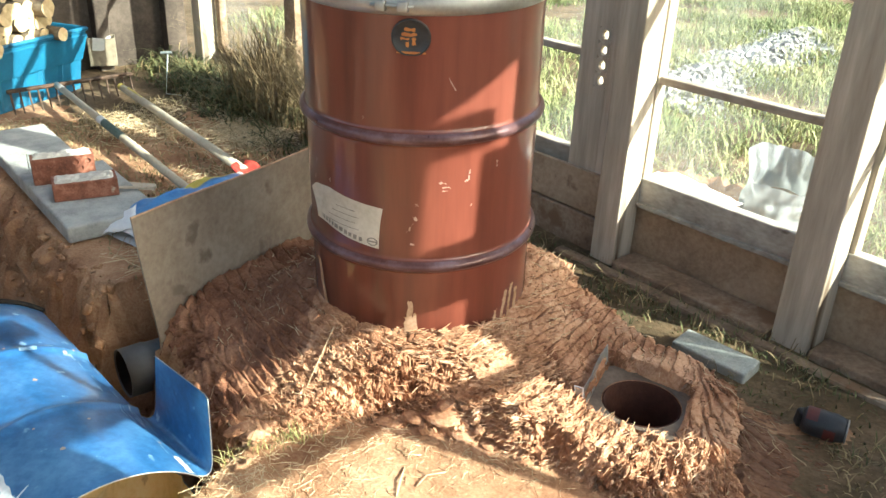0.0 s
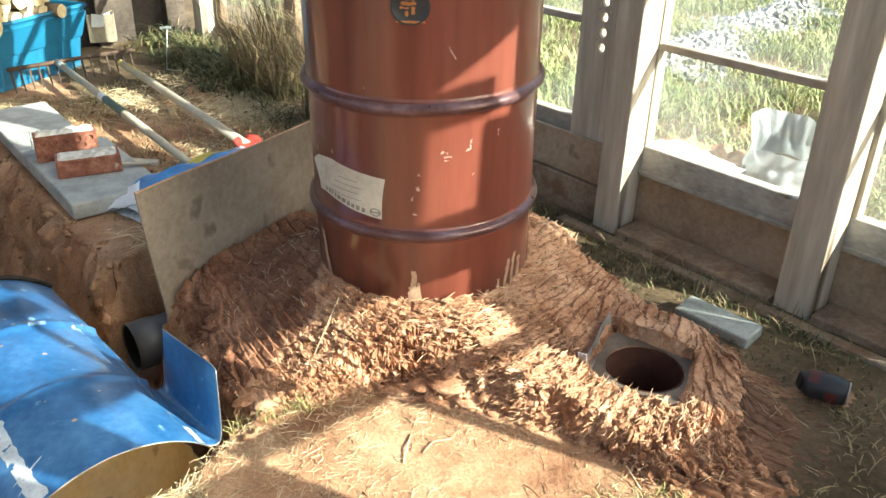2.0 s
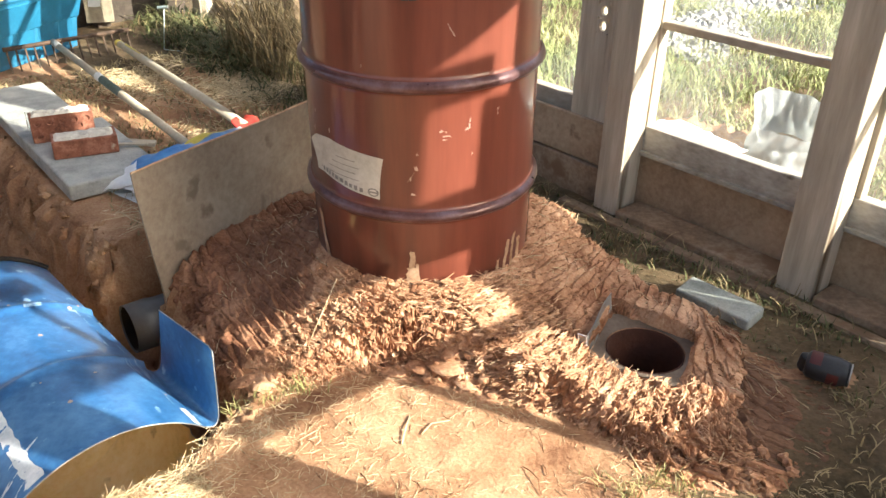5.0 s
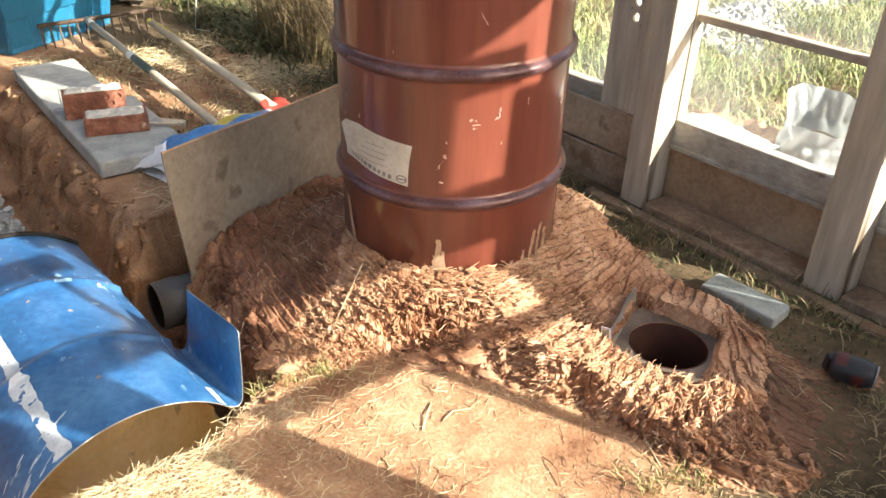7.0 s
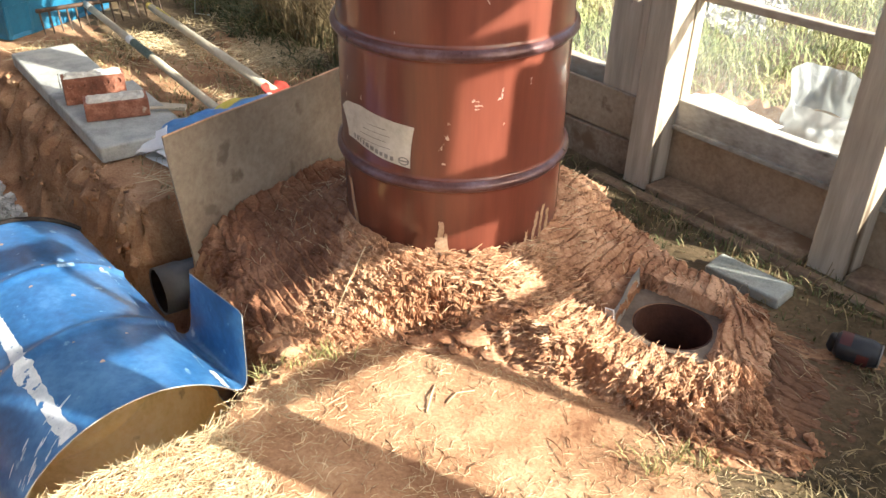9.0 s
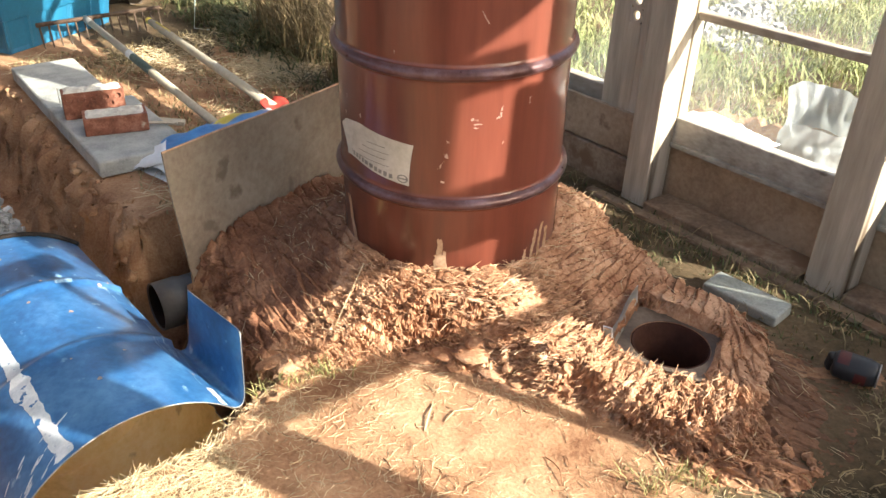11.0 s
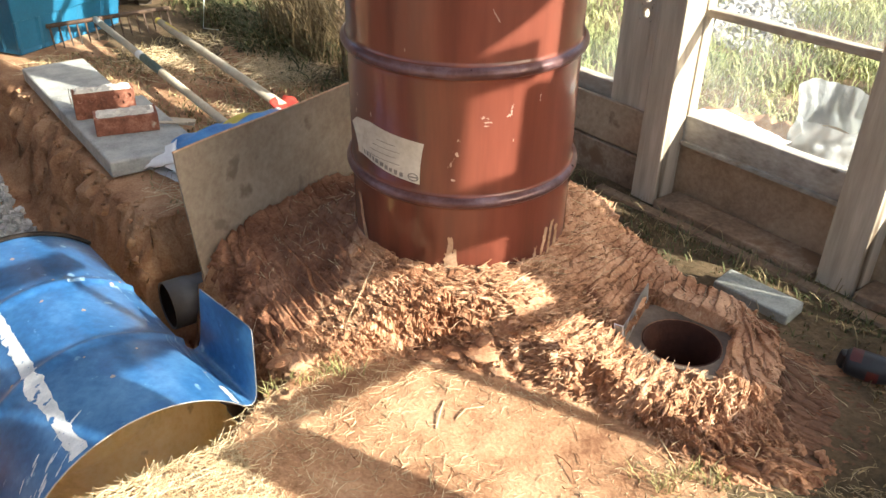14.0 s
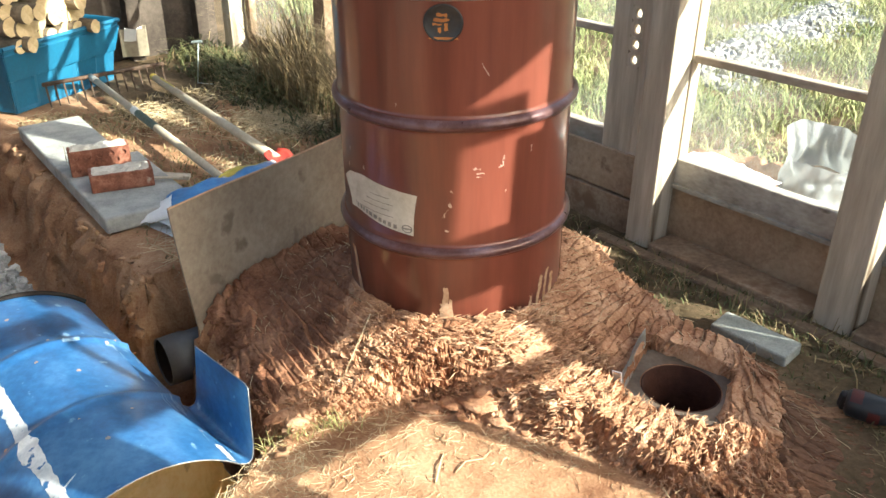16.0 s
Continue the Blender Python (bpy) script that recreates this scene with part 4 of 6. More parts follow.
def flue():
    ob = thing("flue_opening", "round rusty flue pipe opening set in the clay", "flue", (HOLE_X, HOLE_Y, -0.244))
    bm = bmesh.new()
    spin(bm, [(HOLE_R + 0.001, 0.297), (HOLE_R - 0.001, 0.299), (HOLE_R - 0.003, 0.296), (HOLE_R - 0.003, -0.35), (0.001, -0.35)], Matrix.Identity(4), 48)
    part("liner", bm, PIPE_RUST, ob, "", True, True)
    bm = bmesh.new()
    spin(bm, [(HOLE_R + 0.0005, 0.292), (HOLE_R + 0.004, 0.2955), (HOLE_R + 0.012, 0.2955), (HOLE_R + 0.016, 0.290), (HOLE_R + 0.03, 0.284)], Matrix.Identity(4), 64)
    part("clay_collar", bm, COB, ob, "thin smoothed clay collar", True, True)
    bm = bmesh.new()
    rim, sq = [], []
    for k in range(48):
        a = 2 * math.pi * (k + 0.5) / 48
        c_, d_ = math.cos(a), math.sin(a)
        q = 0.116 / max(abs(c_), abs(d_))
        for ring_, rad in ((rim, HOLE_R + 0.003), (sq, q)):
            p = RECESS_A * (rad * c_ + (0.008 if ring_ is sq else 0)) + RECESS_B * (rad * d_)
            ring_.append(bm.verts.new((p.x, p.y, 0.2985 + 0.0015 * math.sin(5 * a) * (ring_ is sq))))
    for k in range(48):
        bm.faces.new((rim[k], rim[(k + 1) % 48], sq[(k + 1) % 48], sq[k]))
    part("flange_plate", bm, PLATE, ob, "flat brown-grey plate round the opening", False, True)
    tab = thing("metal_tab", "folded grey sheet-metal strip standing on edge in the clay", "metal tab", (0.39, 1.68, 0.04))
    a, b = Vector((0.354, 1.580, 0.030)), Vector((0.436, 1.762, 0.040))
    d = (b - a).normalized()
    s_ = Vector((d.y, -d.x, 0)).normalized()
    up = Vector((0, 0, 1))
    bm = bmesh.new()
    sheet(bm, [[a.lerp(b, i / 8) + up * (0.076 * j / 4) - s_ * (0.010 * j / 4) + s_ * 0.002 * math.sin(i * 0.9) for j in range(5)] for i in range(9)], 0.0016)
    part("upright", bm, STEEL, tab)
    bm = bmesh.new()
    sheet(bm, [[a + up * (0.076 * j / 4) - s_ * (0.010 * j / 4 + 0.020 * i / 3) for j in range(5)] for i in range(4)], 0.0016)
    part("folded_end", bm, STEEL, tab)
    bm = bmesh.new()
    # white bar painting the sunlight on the folded end's edge
    ring = [a + up * z - s_ * (0.010 * z / 0.076 + w) - d * 0.002 for z, w in ((0.02, 0.0), (0.076, 0.0), (0.076, 0.020), (0.02, 0.020), (0.02, 0.0))]
    tube(bm, ring, 0.0017, 6)
    part("lit_edge", bm, BAG_WHITE, tab, "white strip for the sunlit edge")


flue()

# ---- blue half drum over the trench ----


def blue_shell():
    near, far = Vector((-0.6238, 1.152, 0.1267)), Vector((-1.2369, 1.7694, 0.1267))
    ax = (far - near).normalized()
    lat = Vector((-ax.y, ax.x, 0)) * -1
    R0, length = 0.286, 0.87
    ob = thing("blue_drum", "blue steel drum slit open in the trench, corner bent up", "drum", (-0.85, 1.5, -0.1))
    hoop = lambda s: 0.008 * sum(math.exp(-((s - h) / 0.013) ** 2) for h in (0.29, 0.58))

    def pt(s, phi, lift=0.0):
        r = R0 + hoop(s) + lift
        dent = -0.010 * math.exp(-((s - 0.42) / 0.12) ** 2 - ((phi - 0.35) / 0.3) ** 2)
        return near + ax * s + lat * ((r + dent) * math.sin(phi)) + Vector((0, 0, -R0 + (r + dent) * math.cos(phi)))

    ss = [length * k / 90 for k in range(91)]
    ph0, ph1 = radians(-262), radians(45)
    for name, lift, mt, lab in (("shell", 0.0, BLUE, ""), ("lining", -0.0022, CREAM, "cream lacquered inside")):
        bm = bmesh.new()
        rows = []
        for s in ss:
            row = []
            for k in range(97):
                row.append(pt(s, ph0 + (ph1 - ph0) * k / 96, lift))
            rows.append(row)
        sheet(bm, rows)
        part(name, bm, mt, ob, lab, True)
    # the corner that is bent up again
    prof = ((0.0, 0.0), (0.010, -0.007), (0.020, -0.009), (0.028, -0.004), (0.033, 0.010), (0.036, 0.035), (0.038, 0.065), (0.040, 0.10), (0.042, 0.135), (0.044, 0.172))
    for name, lift, mt in (("bent_flap", 0.0, BLUE), ("flap_back", 0.0022, BLUE)):
        bm = bmesh.new()
        rows = []
        for i in range(19):
            s = 0.262 * i / 18
            e = pt(s, ph1)
            fall = 1 - 0.10 * i / 18 - (0.04 if i == 0 else 0)
            rows.append([e + lat * (dl + lift) + Vector((0, 0, dh * fall - (0.006 * i / 18 if dl else 0) - 0.3 * lift)) + ax * (0.012 * dh / 0.17 * (1 - 2 * i / 18)) for dl, dh in prof])
        sheet(bm, rows)
        part(name, bm, mt, ob, "blue sheet corner bent upright" if name == "bent_flap" else "", True)
        if name == "bent_flap":
            edge_pts = rows
    bm = bmesh.new()
    tube(bm, edge_pts[0] + [row[-1] for row in edge_pts[1:]], 0.0011, 6)
    part("flap_edge", bm, STEEL, ob, "bright cut edge", True)
    # rolled rim at the whole end, raw cut edge at the other
    bm = bmesh.new()
    tube(bm, [pt(length, ph0 + (ph1 - ph0) * k / 80, 0.004) for k in range(81)], 0.007, 8)
    part("rim", bm, DARK, ob, "dark rolled rim", True)
    bm = bmesh.new()
    tube(bm, [pt(0.0, ph0 + (ph1 - ph0) * k / 80, -0.001) for k in range(81)], 0.0014, 6)
    part("cut_edge", bm, STEEL, ob, "bright cut edge", True)
    # long streak of white paint
    r = random.Random(11)
    bm = bmesh.new()
    rows = []
    for k in range(70):
        s = 0.008 + 0.0085 * k
        c = radians(-26.5) + 0.0007 * k
        gap = 0.6 * math.exp(-((s - 0.285) / 0.006) ** 2)
        w = (0.050 + 0.05 * math.exp(-((s - 0.25) / 0.045) ** 2) + 0.020 * noise.noise(Vector((s * 45, 1.0, 0))) + 0.014 * noise.noise(Vector((s * 140, 1.0, 0)))) * (1 - gap)
        w2 = (0.052 + 0.02 * math.exp(-((s - 0.27) / 0.04) ** 2) + 0.016 * noise.noise(Vector((s * 50, 7.0, 0))) + 0.012 * noise.noise(Vector((s * 150, 3.0, 0))) + 0.03 * math.exp(-((s - 0.02) / 0.02) ** 2)) * (1 - gap)
        rows.append([pt(s, c - w + (w + w2) * j / 5, 0.0012) for j in range(6)])
    sheet(bm, rows)
    part("paint_streak", bm, TAPE, ob, "peeling white paint streak")
    for k in range(22):
        s, c = r.uniform(0.004, 0.09), radians(r.uniform(-60, -24))
        bm = bmesh.new()
        w, l = r.uniform(0.0015, 0.005), r.uniform(0.04, 0.16)
        sheet(bm, [[pt(s + w * (j - 0.5) * (1 if 0 < i < 5 else 0.3) + 0.12 * l * i / 5, c + l * i / 5, 0.0011) for j in range(2)] for i in range(6)])
        part("paint_splash", bm, TAPE, ob)
    for k in range(14):
        s, c = r.uniform(0.05, 0.8), radians(r.uniform(-40, 40))
        bm = bmesh.new()
        q = r.uniform(0.003, 0.006)
        n = 7
        bm.faces.new([bm.verts.new(pt(s + q * math.sin(6.283 * a / n) * r.uniform(0.6, 1.3), c + q / R0 * math.cos(6.283 * a / n) * r.uniform(0.6, 1.3), 0.0011)) for a in range(n)])
        part("paint_fleck", bm, CHIP, ob)
    bm = bmesh.new()
    sheet(bm, [[pt(0.003 + 0.006 * i, radians(40) + 0.030 * (j - 0.5) + 0.000 * i + 0.02 * r.random(), 0.0011) for j in range(3)] for i in range(12)])
    part("paint_scrape", bm, TAPE, ob, "bright scraped edge")
    for k in range(22):
        # every tenth piece paints the lighter-blue highlight along a hoop; the rest are scuffs
        near_hoop = k % 10 == 0
        s, c = (r.choice((0.29, 0.58)) + r.gauss(0, 0.012), radians(r.uniform(-30, 38))) if near_hoop else (r.uniform(0.03, 0.62), radians(r.uniform(34, 44.5)))
        l, w = (0.010, r.uniform(0.05, 0.16)) if near_hoop else (r.uniform(0.02, 0.07), r.uniform(0.006, 0.016))
        bm = bmesh.new()
        sheet(bm, [[pt(max(0.002, s + l * (i / 6 - 0.5) + 0.002 * r.uniform(-1, 1)), min(ph1, c + (w * (j / 3 - 0.5) if near_hoop else w * (j / 3 - 0.5) * math.sin(math.pi * (i + 0.5) / 7)) + 0.004 * r.uniform(-1, 1)), 0.0010) for j in range(4)] for i in range(7)])
        part("scuff_and_glint", bm, SCUFF_GLINT, ob)


blue_shell()

# ---- pipe in the trench ----


def trench_pipe():
    c = Vector((-0.919, 1.960, -0.184))
    d = Vector((0.76, 0.65, -0.01)).normalized()
    ob = thing("drain_pipe", "grey plastic pipe with a dark open mouth in the trench", "pipe", c)
    m = Matrix.Translation(c) @ d.to_track_quat("Z", "Y").to_matrix().to_4x4()
    bm = bmesh.new()
    spin(bm, [(0.068, 0.03), (0.071, 0.0), (0.074, 0.0), (0.075, 0.07), (0.071, 0.085), (0.071, 0.62)], m, 40)
    part("tube", bm, PIPE_GREY, ob, "", True)
    # near-black cap just inside the mouth, painting the pipe's inner shade
    bm = bmesh.new()
    spin(bm, [(0.0685, 0.004), (0.067, 0.035), (0.001, 0.037)], m, 40)
    part("bore", bm, DARK, ob, "shallow black cap standing in for the shaded inside", True)


trench_pipe()

# ---- retaining sheet ----


def retaining_sheet():
    a, b = Vector((-0.822, 1.928, 0)), Vector((-0.40, 2.66, 0))
    d = (b - a).normalized()
    nrm = Vector((-d.y, d.x, 0))
    ob = thing("retaining_sheet", "thin grey-brown board standing on edge between bank and mound", "board", a)
    bm = bmesh.new()
    rows = []
    for i in range(25):
        f = i / 24
        row = []
        for j in range(13):
            g = j / 12
            start = 0.055 * (1 - g) ** 1.2
            p = a + d * (start + ((b - a).length - start) * f)
            bow = 0.012 * math.sin(math.pi * f) * math.sin(math.pi * g)
            row.append(p + nrm * bow + Vector((0, 0, -0.16 + 0.49 * g + 0.002 * math.sin(9 * f))))
        rows.append(row)
    sheet(bm, rows, 0.006)
    part("panel", bm, PLY, ob)
    bm = bmesh.new()
    tube(bm, [rows[i][12] + Vector((0, 0, 0.0005)) - nrm * 0.003 for i in range(25)], 0.0035, 6)
    part("top_edge", bm, MUD, ob, "pale worn edge")


retaining_sheet()

# ---- bank: slabs, bricks, sack, tools ----
SLAB_A = Vector((-1.235, 2.395, 0.0))
SLAB_D = Vector((-0.650, 0.760, 0)).normalized()
SLAB_W = Vector((SLAB_D.y, -SLAB_D.x, 0))


def slab(start, length, tilt, label, width=0.32):
    c = SLAB_A + SLAB_D * (start + length / 2) + SLAB_W * (width / 2)
    z = 0.012
    ob = thing("paving_slab", label, "slab", (c.x, c.y, z), math.degrees(math.atan2(SLAB_D.y, SLAB_D.x)), "slabs on the bank")
    bm = bmesh.new()
    box(bm, pose(0, 0, 0.026, tilt, 0, 0), (length - 0.012, width, 0.058), 0.008, 3)
    part("stone", bm, CONCRETE, ob, "", False, True)


slab(0.0, 0.62, 0.6, "grey concrete paving slab lying on the earth bank under two bricks")
slab(0.62, 0.60, -1.0, "pale concrete paving slab on the earth bank, half in sunlight", 0.26)


def brick(name, m, holes, label, cap_seed):
    ob = new(name)
    ob.matrix_basis = m
    tagged(ob, label, "brick", "bricks on the slab")
    L_, H_, D_ = 0.215, 0.1025 if holes else 0.065, 0.065 if holes else 0.1025
    bm = bmesh.new()
    if holes:
        box(bm, pose(0, 0.004, H_ / 2), (L_, D_ - 0.008, H_), 0.003)
        cols_, rows_ = 5, 2
        cw, ch = (L_ - 0.006) / cols_, (H_ - 0.006) / rows_
        for i in range(cols_):
            for j in range(rows_):
                cx, cz = -L_ / 2 + 0.003 + cw * (i + 0.5), 0.003 + ch * (j + 0.5)
                rim, sq, deep = [], [], []
                for k in range(16):
                    a = 2 * math.pi * (k + 0.5) / 16
                    q = 1 / max(abs(math.cos(a)) / (cw / 2), abs(math.sin(a)) / (ch / 2))
                    rim.append(bm.verts.new((cx + 0.0105 * math.cos(a), -D_ / 2, cz + 0.0105 * math.sin(a))))
                    sq.append(bm.verts.new((cx + q * math.cos(a), -D_ / 2, cz + q * math.sin(a))))
                    deep.append(bm.verts.new((cx + 0.0095 * math.cos(a), -D_ / 2 + 0.0075, cz + 0.0095 * math.sin(a))))
                for k in range(16):
                    n = (k + 1) % 16
                    bm.faces.new((rim[k], rim[n], sq[n], sq[k]))
                    bm.faces.new((rim[k], rim[n], deep[n], deep[k]))
    else:
        box(bm, pose(0, 0, H_ / 2), (L_, D_, H_), 0.004)
    part("block", bm, BRICK, ob, "", False, True)
    r = random.Random(cap_seed)
    bm = bmesh.new()
    pts = [[Vector((-L_ / 2 + 0.006 + (L_ - 0.012) * i / 14, -D_ / 2 + 0.004 + (D_ - 0.008) * j / 6 , H_ - 0.002 + (0.004 + 0.008 * r.random() if 0 < i < 14 and 0 < j < 6 else 0.0))) for j in range(7)] for i in range(15)]
    sheet(bm, pts)
    part("mortar_crust", bm, MORTAR, ob, "pale old mortar crust", False, True)
    if holes:
        bm = bmesh.new()
        pts = [[Vector((-L_ / 2 - 0.004 - 0.006 * r.random(), -D_ / 2 + D_ * j / 4, H_ * (0.5 + 0.5 * i / 4) + 0.018 * (i == 4) * r.random())) for j in range(5)] for i in range(5)]
        sheet(bm, pts)
        part("mortar_flake", bm, MORTAR, ob, "", False, True)
    return ob


def brick_pose(p, q, depth_shift, z):
    d = (Vector(q) - Vector(p)).normalized()
    m = Vector(p) * 0.5 + Vector(q) * 0.5
    side = Vector((-d.y, d.x, 0))
    c = m + side * depth_shift
    return Matrix(((d.x, side.x, 0, c.x), (d.y, side.y, 0, c.y), (0, 0, 1, z), (0, 0, 0, 1)))


brick("brick", brick_pose((-1.374, 2.604, 0), (-1.180, 2.704, 0), 0.051, 0.068), False, "red brick with a crust of old mortar, lying on a slab", 1)
brick("brick", brick_pose((-1.508, 2.742, 0), (-1.322, 2.850, 0), 0.033, 0.068), True, "red perforated brick with mortar, set on edge on a slab", 2)


def sack():
    ob = thing("plastic_sack", "blue, white and yellow plastic sack lying flat behind the board", "sack", (-0.93, 2.35, 0.0))
    a, b = Vector((-1.115, 2.46, 0.0)), Vector((-0.76, 2.97, 0.0))
    d = (b - a).normalized()
    w = Vector((-d.y, d.x, 0))
    def surf(f, g, top):
        bulge = math.sin(math.pi * min(1, max(0, f))) ** 0.5 * max(0.0, 1 - (2 * g - 1) ** 2) ** 0.6
        h = 0.016 + (0.085 * bulge if top else -0.005)
        h += (0.012 * math.sin(17 * f + 5 * g) + 0.03 * noise.noise(Vector((f * 7, g * 5, 4)))) * bulge
        p = a + d * (0.74 * f) + w * ((g - 0.5) * 0.28)
        return Vector((p.x, p.y, gz(p.x, p.y) + h))
    for name, f0, f1, mt in (("white_end", 0.02, 0.11, BAG_WHITE), ("printed_side", 0.11, 0.74, BAG_BLUE), ("yellow_band", 0.74, 0.98, BAG_WHITE)):
        bm = bmesh.new()
        sheet(bm, [[surf(f0 + (f1 - f0) * i / 14, j / 16, True) for j in range(17)] for i in range(15)])
        part(name, bm, mt, ob, "", True)
    bm = bmesh.new()
    sheet(bm, [[surf(0.30 + 0.6 * i / 14, 0.62 + 0.16 * j / 4, True) + Vector((0, 0, 0.002)) for j in range(5)] for i in range(15)])
    part("yellow_print", bm, BAG_YELLOW, ob, "", True)
    bm = bmesh.new()
    sheet(bm, [[surf(i / 10, j / 8, False) for j in range(9)] for i in range(11)])
    part("underside", bm, BAG_WHITE, ob, "", True)
    bm = bmesh.new()
    tip, root = Vector((-1.205, 2.500, 0.012)), a + d * 0.10 + w * 0.01 + Vector((0, 0, 0.06))
    side = (root - tip).cross(Vector((0, 0, 1))).normalized()
    sheet(bm, [[tip.lerp(root, i / 8) + side * ((j / 6 - 0.5) * (0.03 + 0.19 * (i / 8) ** 0.8)) + Vector((0, 0, 0.020 * math.sin(math.pi * j / 6) + 0.008 * noise.noise(Vector((i * 0.7, j * 0.9, 5))))) for j in range(7)] for i in range(9)], 0.002)
    part("loose_corner", bm, BAG_WHITE, ob, "white end drawn out to a tip", True)


sack()


def scrap(p, q, w, h, label="pale splintered scrap of wood on the bank"):
    p, q = Vector(p), Vector(q)
    d = (q - p).normalized()
    ob = thing("wood_scrap", label, "wood scrap", tuple(p), 0, "wood scraps on the bank")
    bm = bmesh.new()
    box(bm, Matrix.Translation((p + q) / 2) @ Matrix.Rotation(math.atan2(d.y, d.x), 4, "Z") @ Matrix.Rotation(-math.asin(d.z), 4, "Y"), ((q - p).length, w, h), 0.002)
    part("splinter", bm, ASH, ob)


scrap((-1.235, 2.835, 0.055), (-1.105, 2.850, 0.045), 0.035, 0.016)
scrap((-1.20, 2.745, 0.080), (-1.10, 2.765, 0.078), 0.018, 0.007)


def rake():
    ob = thing("garden_rake", "wide garden rake with a pale wooden handle lying on the grass", "rake", (-2.0, 4.0, 0.0), 0, "tools on the ground")
    l, r_ = Vector((-2.16, 3.83, 0.105)), Vector((-1.74, 4.33, 0.095))
    bm = bmesh.new()
    tube(bm, [l, l.lerp(r_, 0.5), r_], 0.011, 8)
    part("head_bar", bm, IRON, ob, "", True)
    back = Vector((0.62, -0.78, 0)) * 0.035
    for k in range(15):
        p = l.lerp(r_, (k + 0.3) / 14.6)
        bm = bmesh.new()
        tube(bm, [p, p + Vector((0, 0, -0.05)) + back * 0.5, p + Vector((0, 0, -0.105)) + back * 1.3], [0.005, 0.005, 0.003], 6)
        part("tine", bm, IRON, ob)
    top, end = Vector((-2.005, 4.02, 0.10)), Vector((-0.93, 2.77, 0.055))
    bm = bmesh.new()
    tube(bm, [top, top.lerp(end, 0.06)], [0.016, 0.017], 10)
    part("socket", bm, STEEL, ob, "", True)
    bm = bmesh.new()
    tube(bm, [top.lerp(end, 0.06), top.lerp(end, 0.5), end], [0.0155, 0.0175, 0.0165], 12)
    part("handle", bm, ASH, ob, "", True)
    bm = bmesh.new()
    tube(bm, [top.lerp(end, 0.42), top.lerp(end, 0.56)], [0.0185, 0.0185], 12, False)
    part("sticker", bm, material("dark_green_sticker", ((0.02, 0.05, 0.045), (0.08, 0.12, 0.11)), 30, 0.5, 0, 60), ob, "dark green sticker")
    bm = bmesh.new()
    tube(bm, [top.lerp(end, 0.385), top.lerp(end, 0.42)], [0.0186, 0.0186], 12, False)
    part("sticker", bm, BAG_WHITE, ob, "white sticker")


def shovel():
    ob = thing("shovel", "shovel with pale handle and red blade on dry grass", "shovel", (-1.3, 3.6, 0.0), 0, "tools on the ground")
    top, end = Vector((-1.755, 4.205, 0.055)), Vector((-0.80, 2.99, 0.075))
    bm = bmesh.new()
    tube(bm, [top, top.lerp(end, 0.12), top.lerp(end, 0.5), end], [0.017, 0.019, 0.0195, 0.0195], 12)
    part("handle", bm, ASH, ob, "", True)
    bm = bmesh.new()
    tube(bm, [top - (end - top) * 0.002, top.lerp(end, 0.02)], [0.0185, 0.0185], 12)
    part("handle_tip", bm, BAG_YELLOW, ob)
    for k in range(3):
        bm = bmesh.new()
        o = Vector((0.002, 0.004 * (k - 1), 0.017 - 0.003 * abs(k - 1)))
        tube(bm, [top.lerp(end, 0.08) + o, top.lerp(end, 0.22) + o], [0.006, 0.004], 6)
        part("tape_strip", bm, BAG_YELLOW, ob, "frayed yellow tape")
    d = (end - top).normalized()
    s = Vector((-d.y, d.x, 0)).normalized()
    bm = bmesh.new()
    sheet(bm, [[end + d * (-0.03 + 0.12 * i / 8) + s * ((j / 8 - 0.5) * 0.11 * min(1, 0.35 + i * 0.5)) + Vector((0, 0, 0.012 + 0.02 * (abs(j - 4) / 4) ** 2 - 0.035 * i / 8)) for j in range(9)] for i in range(9)], 0.004)
    part("blade", bm, RED_PLASTIC, ob, "red painted blade", True)


rake()
shovel()


def stake():
    ob = thing("wire_stake", "thin pale wire stake stuck in the ground", "stake", (-1.53, 4.24, 0))
    bm = bmesh.new()
    tube(bm, [(-1.44, 4.24, 0.012), (-1.53, 4.24, 0.018), (-1.515, 4.24, 0.13), (-1.50, 4.24, 0.235)], 0.003, 6)
    part("wire", bm, STAKE, ob, "", True)
    bm = bmesh.new()
    tube(bm, [(-1.535, 4.24, 0.235), (-1.48, 4.24, 0.24)], 0.007, 8)
    part("clip", bm, STAKE, ob)


stake()


